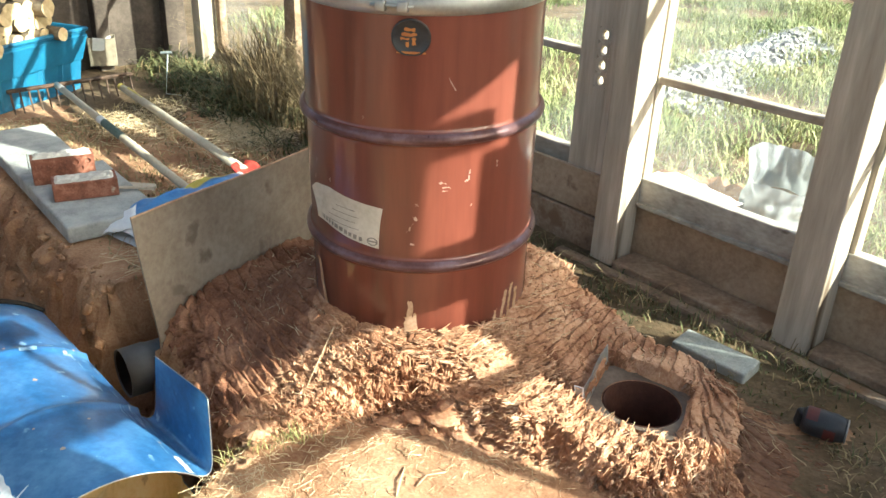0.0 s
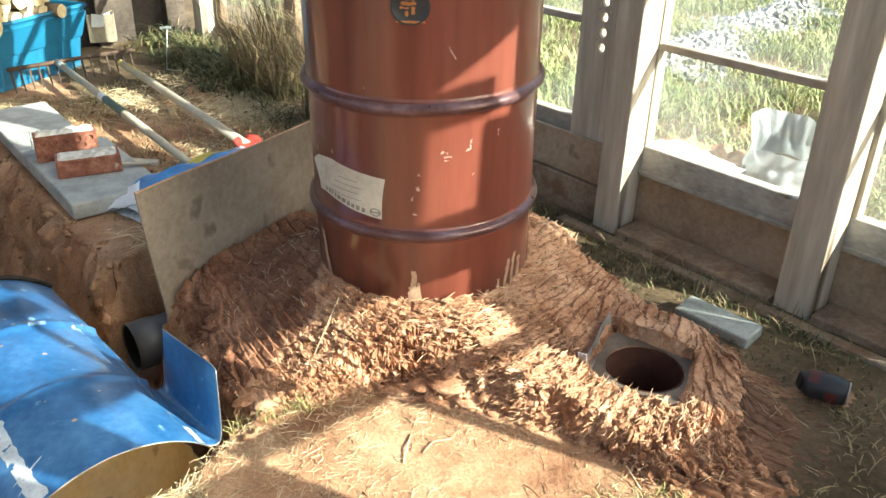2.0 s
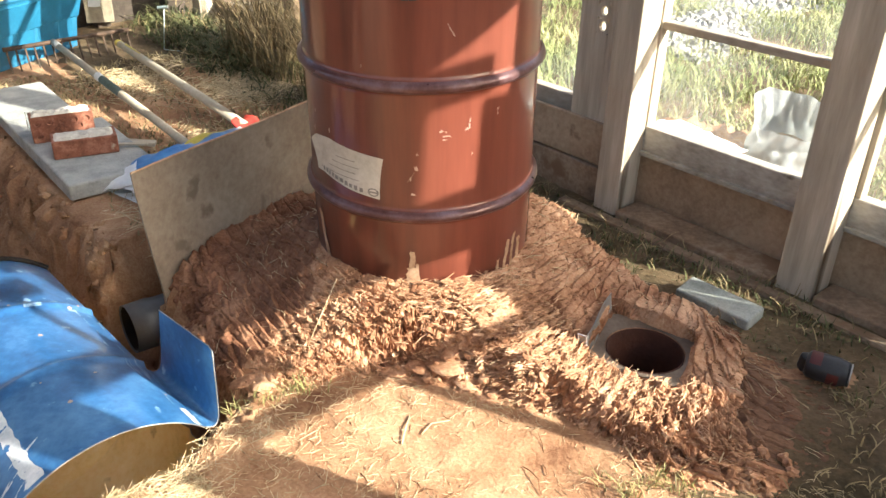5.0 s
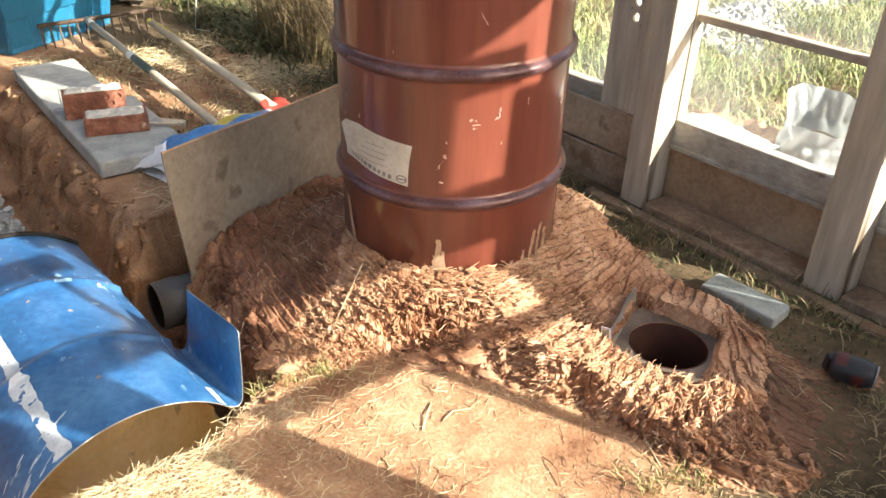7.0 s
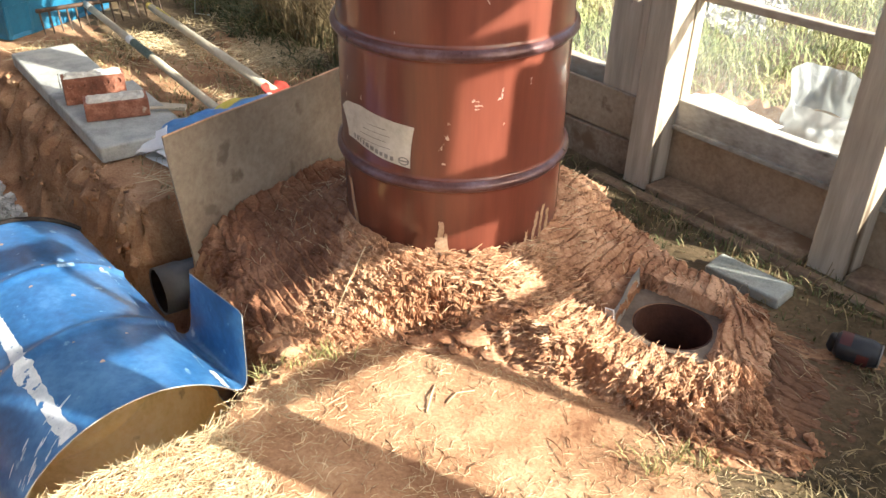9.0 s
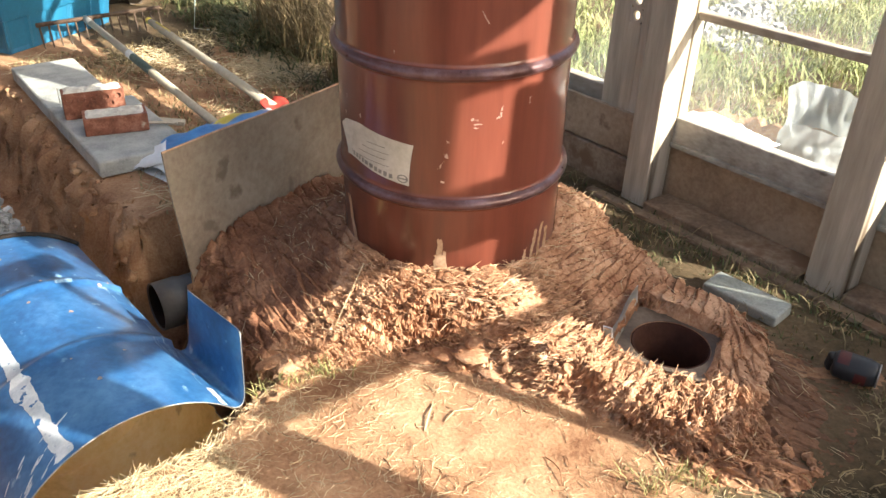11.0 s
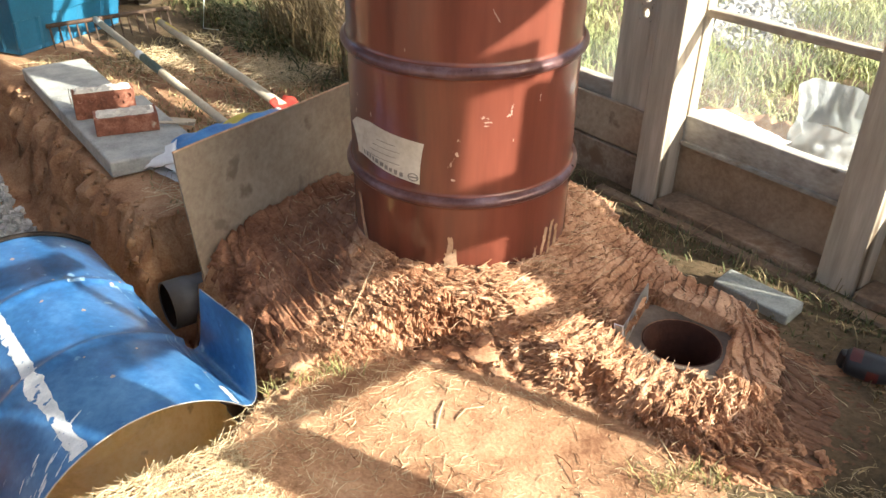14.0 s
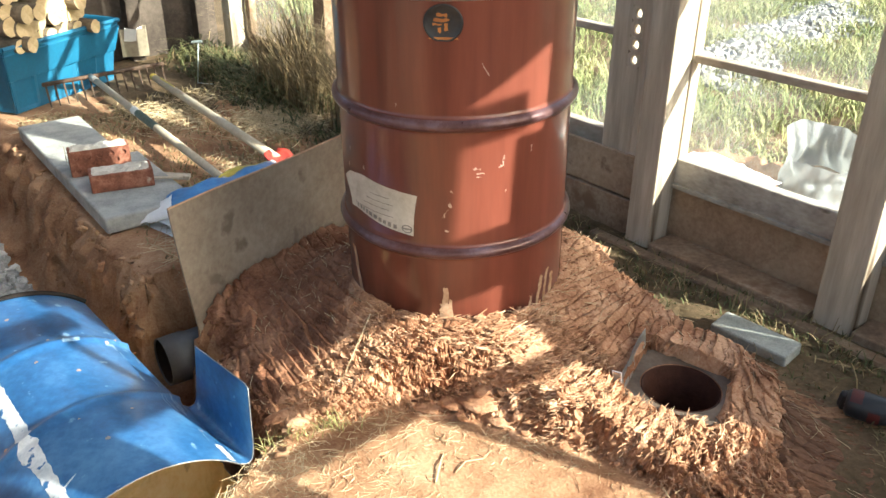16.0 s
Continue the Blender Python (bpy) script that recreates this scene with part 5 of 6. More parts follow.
def tote():
    a, b = Vector((-2.235, 3.69, 0)), Vector((-1.99, 4.45, 0))
    d = (b - a).normalized()
    w = Vector((-d.y, d.x, 0))
    ob = thing("storage_tote", "open blue plastic storage tote filled with firewood", "storage tote", tuple(a))
    L_, D_, H_ = 0.665, 0.50, 0.32
    foot = a.copy()
    def corner(f, g, z, grow):
        return foot + d * (L_ * f + grow * (2 * f - 1)) + w * (D_ * g + grow * (2 * g - 1)) + Vector((0, 0, z))
    for name, (f0, g0), (f1, g1) in (("front_wall", (0, 0), (1, 0)), ("end_wall", (1, 0), (1, 1)), ("back_wall", (1, 1), (0, 1)), ("end_wall", (0, 1), (0, 0))):
        bm = bmesh.new()
        rows = []
        for i in range(41):
            t = i / 40
            row = []
            for k, z in enumerate((0.0, 0.02, 0.145, 0.16, 0.165, 0.288, 0.293, 0.32)):
                f, g = f0 + (f1 - f0) * t, g0 + (g1 - g0) * t
                rib = 0.008 * (0.12 < (t * 5) % 1 < 0.88) if 1 <= k <= 3 else 0
                row.append(corner(f, g, z, 0.035 * z / H_ + (0.014 if k >= 5 else 0) + (0.006 if k in (4, 5) else 0) - rib))
            rows.append(row)
        sheet(bm, rows, 0.004)
        part(name, bm, TOTE, ob)
    bm = bmesh.new()
    ring = [corner(f, g, H_, 0.052) for f, g in ((0, 0), (1, 0), (1, 1), (0, 1))]
    tube(bm, ring + [ring[0]], 0.012, 8)
    part("rim", bm, TOTE, ob, "rounded rim")
    bm = bmesh.new()
    bm.faces.new([bm.verts.new(corner(f, g, 0.012, -0.004)) for f, g in ((0, 0), (1, 0), (1, 1), (0, 1))])
    part("base", bm, TOTE, ob)
    # firewood: logs laid across, their sawn ends over the front rim
    r = random.Random(8)
    k = 0
    layers = ((0.325, 0.02, 9), (0.395, -0.01, 9), (0.465, 0.03, 8), (0.54, -0.02, 7))
    for z, off, n in layers:
        for i in range(n):
            rad = r.uniform(0.030, 0.048)
            f = (i + 0.5) / n * 0.80 + 0.02 + r.uniform(-0.012, 0.012)
            p = corner(f, 0, z + r.uniform(-0.012, 0.012), 0) - w * (0.02 + off + r.uniform(-0.05, 0.05))
            dirv = (w + d * r.uniform(-0.12, 0.12) + Vector((0, 0, r.uniform(-0.02, 0.03)))).normalized()
            lg = thing("log", "sawn firewood log with a pale cut end, stacked in the tote", "log", tuple(p), 0, "firewood in the tote")
            bm = bmesh.new()
            jit = [1 + r.uniform(-0.07, 0.07) for _ in range(14)]
            rings = []
            q = dirv.to_track_quat("Z", "Y").to_matrix()
            for s in (0, 0.25, 0.5):
                rings.append([bm.verts.new(p + dirv * s + q @ Vector((rad * jit[a] * math.cos(6.2832 * a / 14), rad * jit[a] * math.sin(6.2832 * a / 14), 0))) for a in range(14)])
            for A, B in zip(rings, rings[1:]):
                for a in range(14):
                    bm.faces.new((A[a], A[(a + 1) % 14], B[(a + 1) % 14], B[a]))
            part("bark", bm, LOG_BARK, lg, "", True)
            bm = bmesh.new()
            e = p - dirv * 0.001
            bm.faces.new([bm.verts.new(e + q @ Vector((rad * jit[a] * math.cos(6.2832 * a / 14), rad * jit[a] * math.sin(6.2832 * a / 14), 0))) for a in range(14)])
            part("sawn_end", bm, LOG_END, lg)
            k += 1


tote()


def carton():
    ob = thing("carton", "small beige open carton with a white flap behind the tote", "carton", (-2.06, 4.74, 0.02), 20)
    for nm, m, s in (("front_side", pose(0, -0.08, 0.15), (0.22, 0.004, 0.24)), ("back_side", pose(0, 0.08, 0.15), (0.22, 0.004, 0.24)), ("left_side", pose(-0.11, 0, 0.15), (0.004, 0.156, 0.24)), ("right_side", pose(0.11, 0, 0.15), (0.004, 0.156, 0.24)), ("bottom", pose(0, 0, 0.03), (0.214, 0.156, 0.004))):
        bm = bmesh.new()
        box(bm, m, s, 0.001, 1)
        bm.transform(Matrix.Scale(0.66, 4))
        part(nm, bm, CARTON, ob, "", False, True)
    bm = bmesh.new()
    box(bm, pose(-0.02, -0.095, 0.22, 14, 8, 4), (0.10, 0.003, 0.12), 0.001, 1)
    bm.transform(Matrix.Scale(0.66, 4))
    part("flap", bm, BAG_WHITE, ob, "white flap", False, True)
    bm = bmesh.new()
    box(bm, pose(0.02, -0.01, 0.265, 60, 0, 10), (0.12, 0.05, 0.003), 0.001, 1)
    bm.transform(Matrix.Scale(0.66, 4))
    part("flap", bm, BAG_WHITE, ob, "white flap", False, True)


carton()

# ---- by the glazed wall ----


def grey_block():
    a, b = Vector((0.645, 1.940, 0)), Vector((0.800, 1.785, 0))
    d = (b - a).normalized()
    s = Vector((-d.y, d.x, 0))
    c = (a + b) / 2 + s * 0.045
    ob = thing("concrete_block", "grey concrete block with a chipped edge lying beside the clay", "concrete block", (c.x, c.y, gz(c.x, c.y) - 0.004), math.degrees(math.atan2(d.y, d.x)))
    bm = bmesh.new()
    box(bm, pose(0, 0, 0.022, 6, 0, 0), ((b - a).length, 0.086, 0.036), 0.006, 3)
    part("block", bm, DARK_CONCRETE, ob, "", False, True)


grey_block()


def dropped_torch():
    """A squat black tool body with red parts, lying in the grass."""
    c = Vector((0.950, 1.575, 0.055))
    ob = thing("power_tool", "black hand tool with red parts lying in the grass", "tool", (c.x - 0.03, c.y, 0.0), -28)
    k_ = Matrix.Scale(0.8, 4)
    m = k_ @ pose(0, 0, 0.050, 0, 90, 0)
    bm = bmesh.new()
    spin(bm, [(0.001, -0.062), (0.030, -0.062), (0.040, -0.052), (0.043, -0.02), (0.043, 0.03), (0.037, 0.052), (0.034, 0.060), (0.030, 0.056), (0.028, 0.03), (0.001, 0.03)], m, 28)
    part("body", bm, BLACK_PLASTIC, ob, "", True, True)
    for x, a0 in ((-0.035, 200), (0.018, 290)):
        bm = bmesh.new()
        spin(bm, [(0.0436, x - 0.016), (0.0445, x - 0.012), (0.0445, x + 0.012), (0.0436, x + 0.016)], m, 10, radians(a0 - 35), radians(a0 + 35))
        part("red_panel", bm, DIM_RED, ob, "red panel", True, True)
    bm = bmesh.new()
    spin(bm, [(0.0325, 0.058), (0.036, 0.061), (0.0355, 0.064), (0.032, 0.062)], m, 28, 0, 2 * math.pi)
    part("collar", bm, STEEL, ob, "thin bright collar", True, True)
    bm = bmesh.new()
    box(bm, k_ @ pose(-0.055, 0.03, 0.035, 10, 0, 30), (0.05, 0.035, 0.06), 0.008, 3)
    part("grip", bm, BLACK_PLASTIC, ob, "", False, True)


dropped_torch()

# ---- outside the windows ----


def outside_sack():
    c = at(0.370, 0.50, -0.03)
    ob = thing("open_sack", "big milky plastic sack, open and full of dry stalks, standing outside", "sack", tuple(c))
    r = random.Random(4)
    H_ = 0.345
    rows = []
    for i in range(29):
        z = H_ * i / 28
        row = []
        for k in range(49):
            a = 2 * math.pi * k / 48
            f = i / 28
            neck = math.exp(-((f - 0.80) / 0.07) ** 2)
            rad = 0.130 - 0.022 * f - 0.014 * neck + 0.010 * max(0.0, f - 0.9) / 0.1
            fold = 0.010 * math.sin(5 * a + 9 * f) + 0.008 * math.sin(11 * a - 7 * f) + 0.016 * noise.noise(Vector((math.cos(a) * 3, math.sin(a) * 3, f * 6))) + 0.008 * noise.noise(Vector((math.cos(a) * 9, math.sin(a) * 9, f * 16)))
            rr = rad + fold * (0.5 + 0.3 * f)
            dip = -0.055 * math.cos(a + 1.6) * max(0, f - 0.55) / 0.45 + 0.012 * math.sin(3 * a + 1) * f ** 4
            row.append(c + Vector((rr * math.cos(a) * 0.98, rr * math.sin(a) * 0.9, z + dip + 0.01)))
        rows.append(row)
    bm = bmesh.new()
    sheet(bm, rows)
    part("film", bm, FILM, ob, "", True)
    bm = bmesh.new()
    spin(bm, [(0.001, 0.265), (0.05, 0.27), (0.08, 0.255), (0.085, 0.2), (0.085, 0.03), (0.001, 0.02)], Matrix.Translation(c), 24)
    part("contents", bm, LOG_BARK, ob, "dry brown stalks", True)


outside_sack()


def rubble(name, path, width, height, count, size, mat, label, category):
    """Loose stones strewn along a line."""
    r = random.Random(len(name) + count)
    vs, fs, spots = [], [], []
    for _ in range(count):
        t = r.random() * (len(path) - 1)
        i = int(t)
        p = Vector(path[i]).lerp(Vector(path[i + 1]), t - i)
        q = r.gauss(0, 0.38)
        nx, ny = path[i + 1][1] - path[i][1], path[i][0] - path[i + 1][0]
        ln = math.hypot(nx, ny)
        x, y = p.x + nx / ln * q * width, p.y + ny / ln * q * width
        if name == "gravel" and uo(x, y)[1] > -1.57:
            continue
        spots.append((x, y, height * max(0, 1 - (q / 0.6) ** 2) * r.random()))
    low = ground_height(np.array([p[0] for p in spots]), np.array([p[1] for p in spots]))
    for (x, y, dz), z in zip(spots, low):
        z = float(z) + dz
        s = size * r.uniform(0.5, 1.3)
        m = Euler((r.random() * 6, r.random() * 6, r.random() * 6)).to_matrix() @ Matrix.Diagonal((s, s * r.uniform(0.6, 1), s * r.uniform(0.4, 0.8)))
        b0 = len(vs)
        for vx in (-0.5, 0.5):
            for vy in (-0.5, 0.5):
                for vz in (-0.5, 0.5):
                    vs.append(tuple(Vector((x, y, z + s * 0.2)) + m @ Vector((vx * r.uniform(0.7, 1.1), vy * r.uniform(0.7, 1.1), vz * r.uniform(0.7, 1.1)))))
        for f in ((0, 1, 3, 2), (4, 6, 7, 5), (0, 4, 5, 1), (2, 3, 7, 6), (0, 2, 6, 4), (1, 5, 7, 3)):
            fs.append(tuple(b0 + k for k in f))
    ob = raw(name, vs, fs, mat)
    return tagged(ob, label, category, "", "stuff")


rubble("rubble_strip", [(1.08, 4.50), (1.65, 5.28), (2.15, 5.90), (2.9, 6.9)], 0.36, 0.06, 4200, 0.036, STONE_PALE, "strip of pale rubble across the grass outside", "rubble")
rubble("gravel", [(-1.42, 2.00), (-1.85, 2.48), (-2.7, 3.43)], 0.42, 0.03, 5200, 0.034, GRAVEL, "grey gravel on the floor of the trench", "gravel")


def soil_heap():
    c = at(0.14, 0.46, 0)
    bm = bmesh.new()
    rows = []
    for i in range(41):
        row = []
        for j in range(25):
            x, y = (i / 40 - 0.5) * 1.1, (j / 24 - 0.5) * 0.6
            e = max(0, 1 - (x / 0.55) ** 2 - (y / 0.30) ** 2)
            p = Vector(c) + WU * x + WN * y
            row.append(Vector((p.x, p.y, gz(p.x, p.y) - 0.015 + 0.21 * e ** 0.7 + 0.05 * e ** 0.5 * noise.fractal(Vector((p.x * 30, p.y * 30, 1)), 0.7, 2, 5))))
        rows.append(row)
    sheet(bm, rows)
    single("soil_heap", bm, SOIL, "low heap of dug reddish soil outside the wall", "soil heap", True)
    bm = bmesh.new()
    rows = []
    for i in range(31):
        rows.append([])
        for j in range(9):
            p = at(0.07 + 0.26 * i / 30, 0.148 + 0.20 * j / 8, 0)
            rows[-1].append(Vector((p.x, p.y, 0.290 - 0.040 * j / 8 - 0.03 * i / 30 + 0.012 * noise.noise(Vector((i * 0.35, j * 0.5, 2))))))
    sheet(bm, rows, 0.003)
    single("plastic_sheet", bm, BAG_WHITE, "white plastic sheet draped from the sill onto the soil outside", "plastic sheet", True)


soil_heap()


def bank_lumps():
    """Crumbled earth on the trench's broken face and edge."""
    rr_ = random.Random(31)
    base = bmesh.new()
    bmesh.ops.create_icosphere(base, subdivisions=2, radius=1.0)
    bv, bf = [v.co.copy() for v in base.verts], [[v.index for v in f.verts] for f in base.faces]
    base.free()
    spots = []
    for _ in range(480):
        u, o = rr_.uniform(-2.2, 0.25), -1.44 + rr_.gauss(0, 0.05)
        if rr_.random() < 0.3:
            o = rr_.uniform(-1.6, -1.36)
        q = at(u, o, 0)
        if math.hypot(q.x + 0.92, q.y - 1.81) < 0.17:
            continue
        spots.append((q.x, q.y))
    low = ground_height(np.array([q[0] for q in spots]), np.array([q[1] for q in spots]))
    vs, fs = [], []
    for (x, y), z in zip(spots, low):
        s = 0.004 + 0.015 * rr_.random() ** 3
        m = Euler((rr_.random() * 6, rr_.random() * 6, rr_.random() * 6)).to_matrix() @ Matrix.Diagonal((s, s * rr_.uniform(0.6, 1), s * rr_.uniform(0.5, 0.9)))
        o, b0 = rr_.random() * 50, len(vs)
        vs += [tuple(Vector((x, y, float(z))) + m @ (v * (0.9 + 1.1 * noise.fractal(v * 1.3 + Vector((o, 0, 0)), 0.8, 2.2, 3)))) for v in bv]
        fs += [[b0 + k for k in f] for f in bf]
    tagged(raw("crumbled_earth", vs, fs, SOIL, None, True), "crumbled lumps of earth on the trench's broken edge", "earth", "", "stuff")


bank_lumps()

# ---- grass, straw and stalks ----


def blades(name, places, mat, label, category, height=(0.1, 0.25), width=0.004, lean=0.5, seed=1):
    """Many bent blades, each of three segments."""
    r = random.Random(seed)
    vs, fs = [], []
    heights = ground_height(np.array([p[0] for p in places]), np.array([p[1] for p in places]))
    for (x, y, s), z in zip(places, heights):
        z = float(z)
        h, a = r.uniform(*height) * s, r.random() * 6.2832
        dx, dy = math.cos(a), math.sin(a)
        l = lean * r.uniform(0.2, 1.2) * h
        w = width * r.uniform(0.6, 1.3)
        b0 = len(vs)
        for k, (f, ww) in enumerate(((0, 1.0), (0.4, 0.9), (0.75, 0.6))):
            cx, cy, cz = x + dx * l * f * f, y + dy * l * f * f, z - 0.004 + h * (f - 0.25 * lean * f * f)
            vs.append((cx - dy * w * ww, cy + dx * w * ww, cz))
            vs.append((cx + dy * w * ww, cy - dx * w * ww, cz))
        vs.append((x + dx * l, y + dy * l, z + h * (1 - 0.4 * lean)))
        fs += [(b0, b0 + 1, b0 + 3, b0 + 2), (b0 + 2, b0 + 3, b0 + 5, b0 + 4), (b0 + 4, b0 + 5, b0 + 6)]
    ob = raw(name, vs, fs, mat)
    return tagged(ob, label, category, "", "stuff")


def sticks(name, places, mat, label, category, length=(0.02, 0.08), thick=0.0012, tilt=0.15, seed=2, lift=0.003):
    """Loose bits of straw: thin three-sided bars lying about. places hold x, y and the ground's height."""
    r = random.Random(seed)
    vs, fs = [], []
    for x, y, z, *way in places:
        a, t = way[0] + r.gauss(0, 0.45) if way else r.random() * 6.2832, r.gauss(0, tilt)
        l = r.uniform(*length)
        bend = r.gauss(0, 0.6)
        b0 = len(vs)
        th = thick * r.uniform(0.45, 1.35)
        for k in range(3):
            f = k / 2 - 0.5
            tk = th * (1.0 if k == 1 else 0.45)
            aa = a + bend * f
            cx, cy, cz = x + math.cos(aa) * l * f, y + math.sin(aa) * l * f, z + lift + math.sin(t) * l * f
            ox, oy = -math.sin(aa) * tk, math.cos(aa) * tk
            vs += [(cx + ox, cy + oy, cz), (cx - ox, cy - oy, cz), (cx, cy, cz + tk * 1.5)]
        for k in range(2):
            p = b0 + 3 * k
            fs += [(p, p + 1, p + 4, p + 3), (p + 1, p + 2, p + 5, p + 4), (p + 2, p, p + 3, p + 5)]
    ob = raw(name, vs, fs, mat)
    return tagged(ob, label, category, "", "stuff")


r = random.Random(21)


def scatter(n, u0, u1, o0, o1, test=None, clump=None):
    """Places in greenhouse coordinates, with a size for each; clump makes them gather."""
    out = []
    taken = []
    if test == "free":
        taken = [(a, b) for a, b in zip(np.random.uniform(u0, u1, 6 * n), np.random.uniform(o0, o1, 6 * n))]
        ux, oy = np.array(taken).T
        dist = inside_distance(WA.x + ux * WU.x + oy * WN.x, WA.y + ux * WU.y + oy * WN.y)
        taken, test = [t for t, d in zip(taken, dist) if d < -0.02], None
    while len(out) < n:
        if taken:
            u, o = taken.pop()
        else:
            u, o = r.uniform(u0, u1), r.uniform(o0, o1)
        p = at(u, o, 0)
        if test and not test(p.x, p.y, u, o):
            continue
        s = 1.0
        if clump:
            v = noise.noise(Vector((p.x * clump, p.y * clump, 3.1)))
            if v < r.uniform(-0.4, 0.35):
                continue
            s = 0.8 + 0.6 * max(0, v)
        out.append((p.x, p.y, s))
    return out


blades("meadow_grass", scatter(56000, -4.5, 3.0, 0.75, 6.5, None, 1.6), MEADOW, "sunlit grass, green and straw-yellow, outside", "grass", (0.05, 0.17), 0.0036, 1.0, 3)
blades("outside_verge", scatter(5000, -3.0, 2.2, 0.20, 0.8, lambda x, y, u, o: not (-0.1 < u < 0.95 and o < 0.95) or r.random() < 0.06, 2.5), MEADOW, "grass along the outside of the wall", "grass", (0.06, 0.16), 0.005, 0.9, 4)
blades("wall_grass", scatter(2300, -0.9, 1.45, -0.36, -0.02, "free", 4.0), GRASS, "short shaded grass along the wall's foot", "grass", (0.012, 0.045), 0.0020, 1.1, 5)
blades("wall_dry_grass", scatter(600, -0.3, 1.6, -0.60, -0.02, "free", 4.0), DRYGRASS, "yellowed grass along the wall's foot", "grass", (0.02, 0.08), 0.0018, 1.1, 6)
blades("corner_weeds", scatter(1500, 0.95, 2.0, -0.95, -0.3, "free", 5.0), DRYGRASS, "low withered weeds in the corner by the mound", "weeds", (0.015, 0.06), 0.0022, 1.2, 25)
blades("back_grass", scatter(6000, -2.6, -0.6, -1.30, -0.05, None, 1.8), DRYGRASS, "dry trampled grass behind the bank", "grass", (0.02, 0.06), 0.003, 1.3, 7)
for name_, mat_, n_, hmax, wid, seed_, lab_ in (("back_green", GRASS, 2700, 0.28, 0.0050, 8, "dark green weeds growing inside by the wall"), ("withered_weeds", DRYGRASS, 900, 0.30, 0.0028, 28, "withered brown grass tangled among the weeds")):
    spots_ = [(x, y, sz * min(1.0, 0.22 + 2.6 * max(0.0, uo(x, y)[1] + 0.38))) for x, y, sz in scatter(n_, -3.3, -1.15, -0.40, -0.03, lambda x, y, u, o: r.random() < ((o + 0.44) / 0.4) ** 1.6, 2.2)]
    blades(name_, spots_, mat_, lab_, "weeds", (0.05, hmax), wid, 1.25, seed_)
blades("tall_dry_grass", scatter(3600, -2.3, -0.95, -0.20, -0.01, None, 2.6), BROWNGRASS, "tall dead brown grass standing against the glazed wall", "grass", (0.15, 0.80), 0.0024, 0.7, 9)

# straw trodden into the earth
pl = []
for x, y, s in scatter(13000, -0.1, 1.6, -2.3, -0.6, "free"):
    if noise.noise(Vector((x * 5, y * 5, 0))) > r.uniform(-0.5, 0.5):
        pl.append((x, y))
hz = ground_height(np.array([p[0] for p in pl]), np.array([p[1] for p in pl]))
sticks("loose_straw", [(x, y, z) for (x, y), z in zip(pl, hz)], STRAW, "bits of straw trodden into the dry earth", "straw", (0.008, 0.05), 0.0007, 0.12, 12, 0.001)
sticks("dark_litter", [(x, y, z) for (x, y), z in list(zip(pl, hz))[::14]], DARKBIT, "dark bits of stalk on the dry earth", "stalks", (0.010, 0.035), 0.0009, 0.10, 16, 0.001)
pl = []
while len(pl) < 300:
    p = at(0.21 + abs(r.gauss(0, 0.11)), r.uniform(-1.75, -1.1), 0)
    pl.append((p.x, p.y))
while len(pl) < 9000:
    p = at(r.uniform(0.26, 0.75), r.uniform(-2.3, -1.60), 0)
    pl.append((p.x, p.y))
hz = ground_height(np.array([p[0] for p in pl]), np.array([p[1] for p in pl]))
sticks("straw_litter", [(x, y, z) for (x, y), z in zip(pl, hz)], STRAW, "thick litter of pale straw along the trench's lip", "straw", (0.02, 0.075), 0.0007, 0.22, 13, 0.003)

# shaggy ends of clay-coated straw and small bits in the smoothed clay
shag, bits = [], []
px, py = np.random.uniform(-0.6, 0.9, 60000), np.random.uniform(1.1, 2.6, 60000)
fz = front_zone(px, py)
fg = grain(px, py)
mh, md, mhole, mdrum, _ = mound_height(px, py)
for x, y, z, d, f, hh, dd, ga in zip(px, py, mh, md, fz, mhole, mdrum, fg):
    if d < -0.01 or dd < DRUM_R + 0.004 or hh < HOLE_R + 0.03:
        continue
    if r.random() < f and noise.noise(Vector((x * 9, y * 9, 2))) > r.uniform(-0.95, 0.15):
        shag.append((x, y, float(z), float(ga)))
    elif f < 0.3 and r.random() < 0.06:
        bits.append((x, y, float(z), float(ga)))


def flakes(name, places, mat, label, category, length, seed):
    """Torn, elongated crumbs of clay lying on one another."""
    q = random.Random(seed)
    base = bmesh.new()
    bmesh.ops.create_icosphere(base, subdivisions=1, radius=1.0)
    bv, bf = [v.co.copy() for v in base.verts], [[v.index for v in f.verts] for f in base.faces]
    base.free()
    vs, fs = [], []
    for x, y, z, way in places:
        l = q.uniform(*length) * (0.6 + 0.8 * q.random() ** 2)
        w, h = l * q.uniform(0.16, 0.36), l * q.uniform(0.10, 0.22)
        m = Euler((q.gauss(0, 0.5), q.gauss(0, 0.25), way + q.gauss(0, 0.4))).to_matrix() @ Matrix.Diagonal((l / 2, w / 2, h / 2))
        o, b0, c = Vector((q.random() * 40, q.random() * 40, 0)), len(vs), Vector((x, y, z + h * 0.15))
        jig = [1 + 0.9 * noise.noise(v * 1.7 + o) for v in bv]
        vs += [tuple(c + m @ (v * g)) for v, g in zip(bv, jig)]
        fs += [[b0 + k for k in f] for f in bf]
    return tagged(raw(name, vs, fs, mat), label, category, "", "stuff")


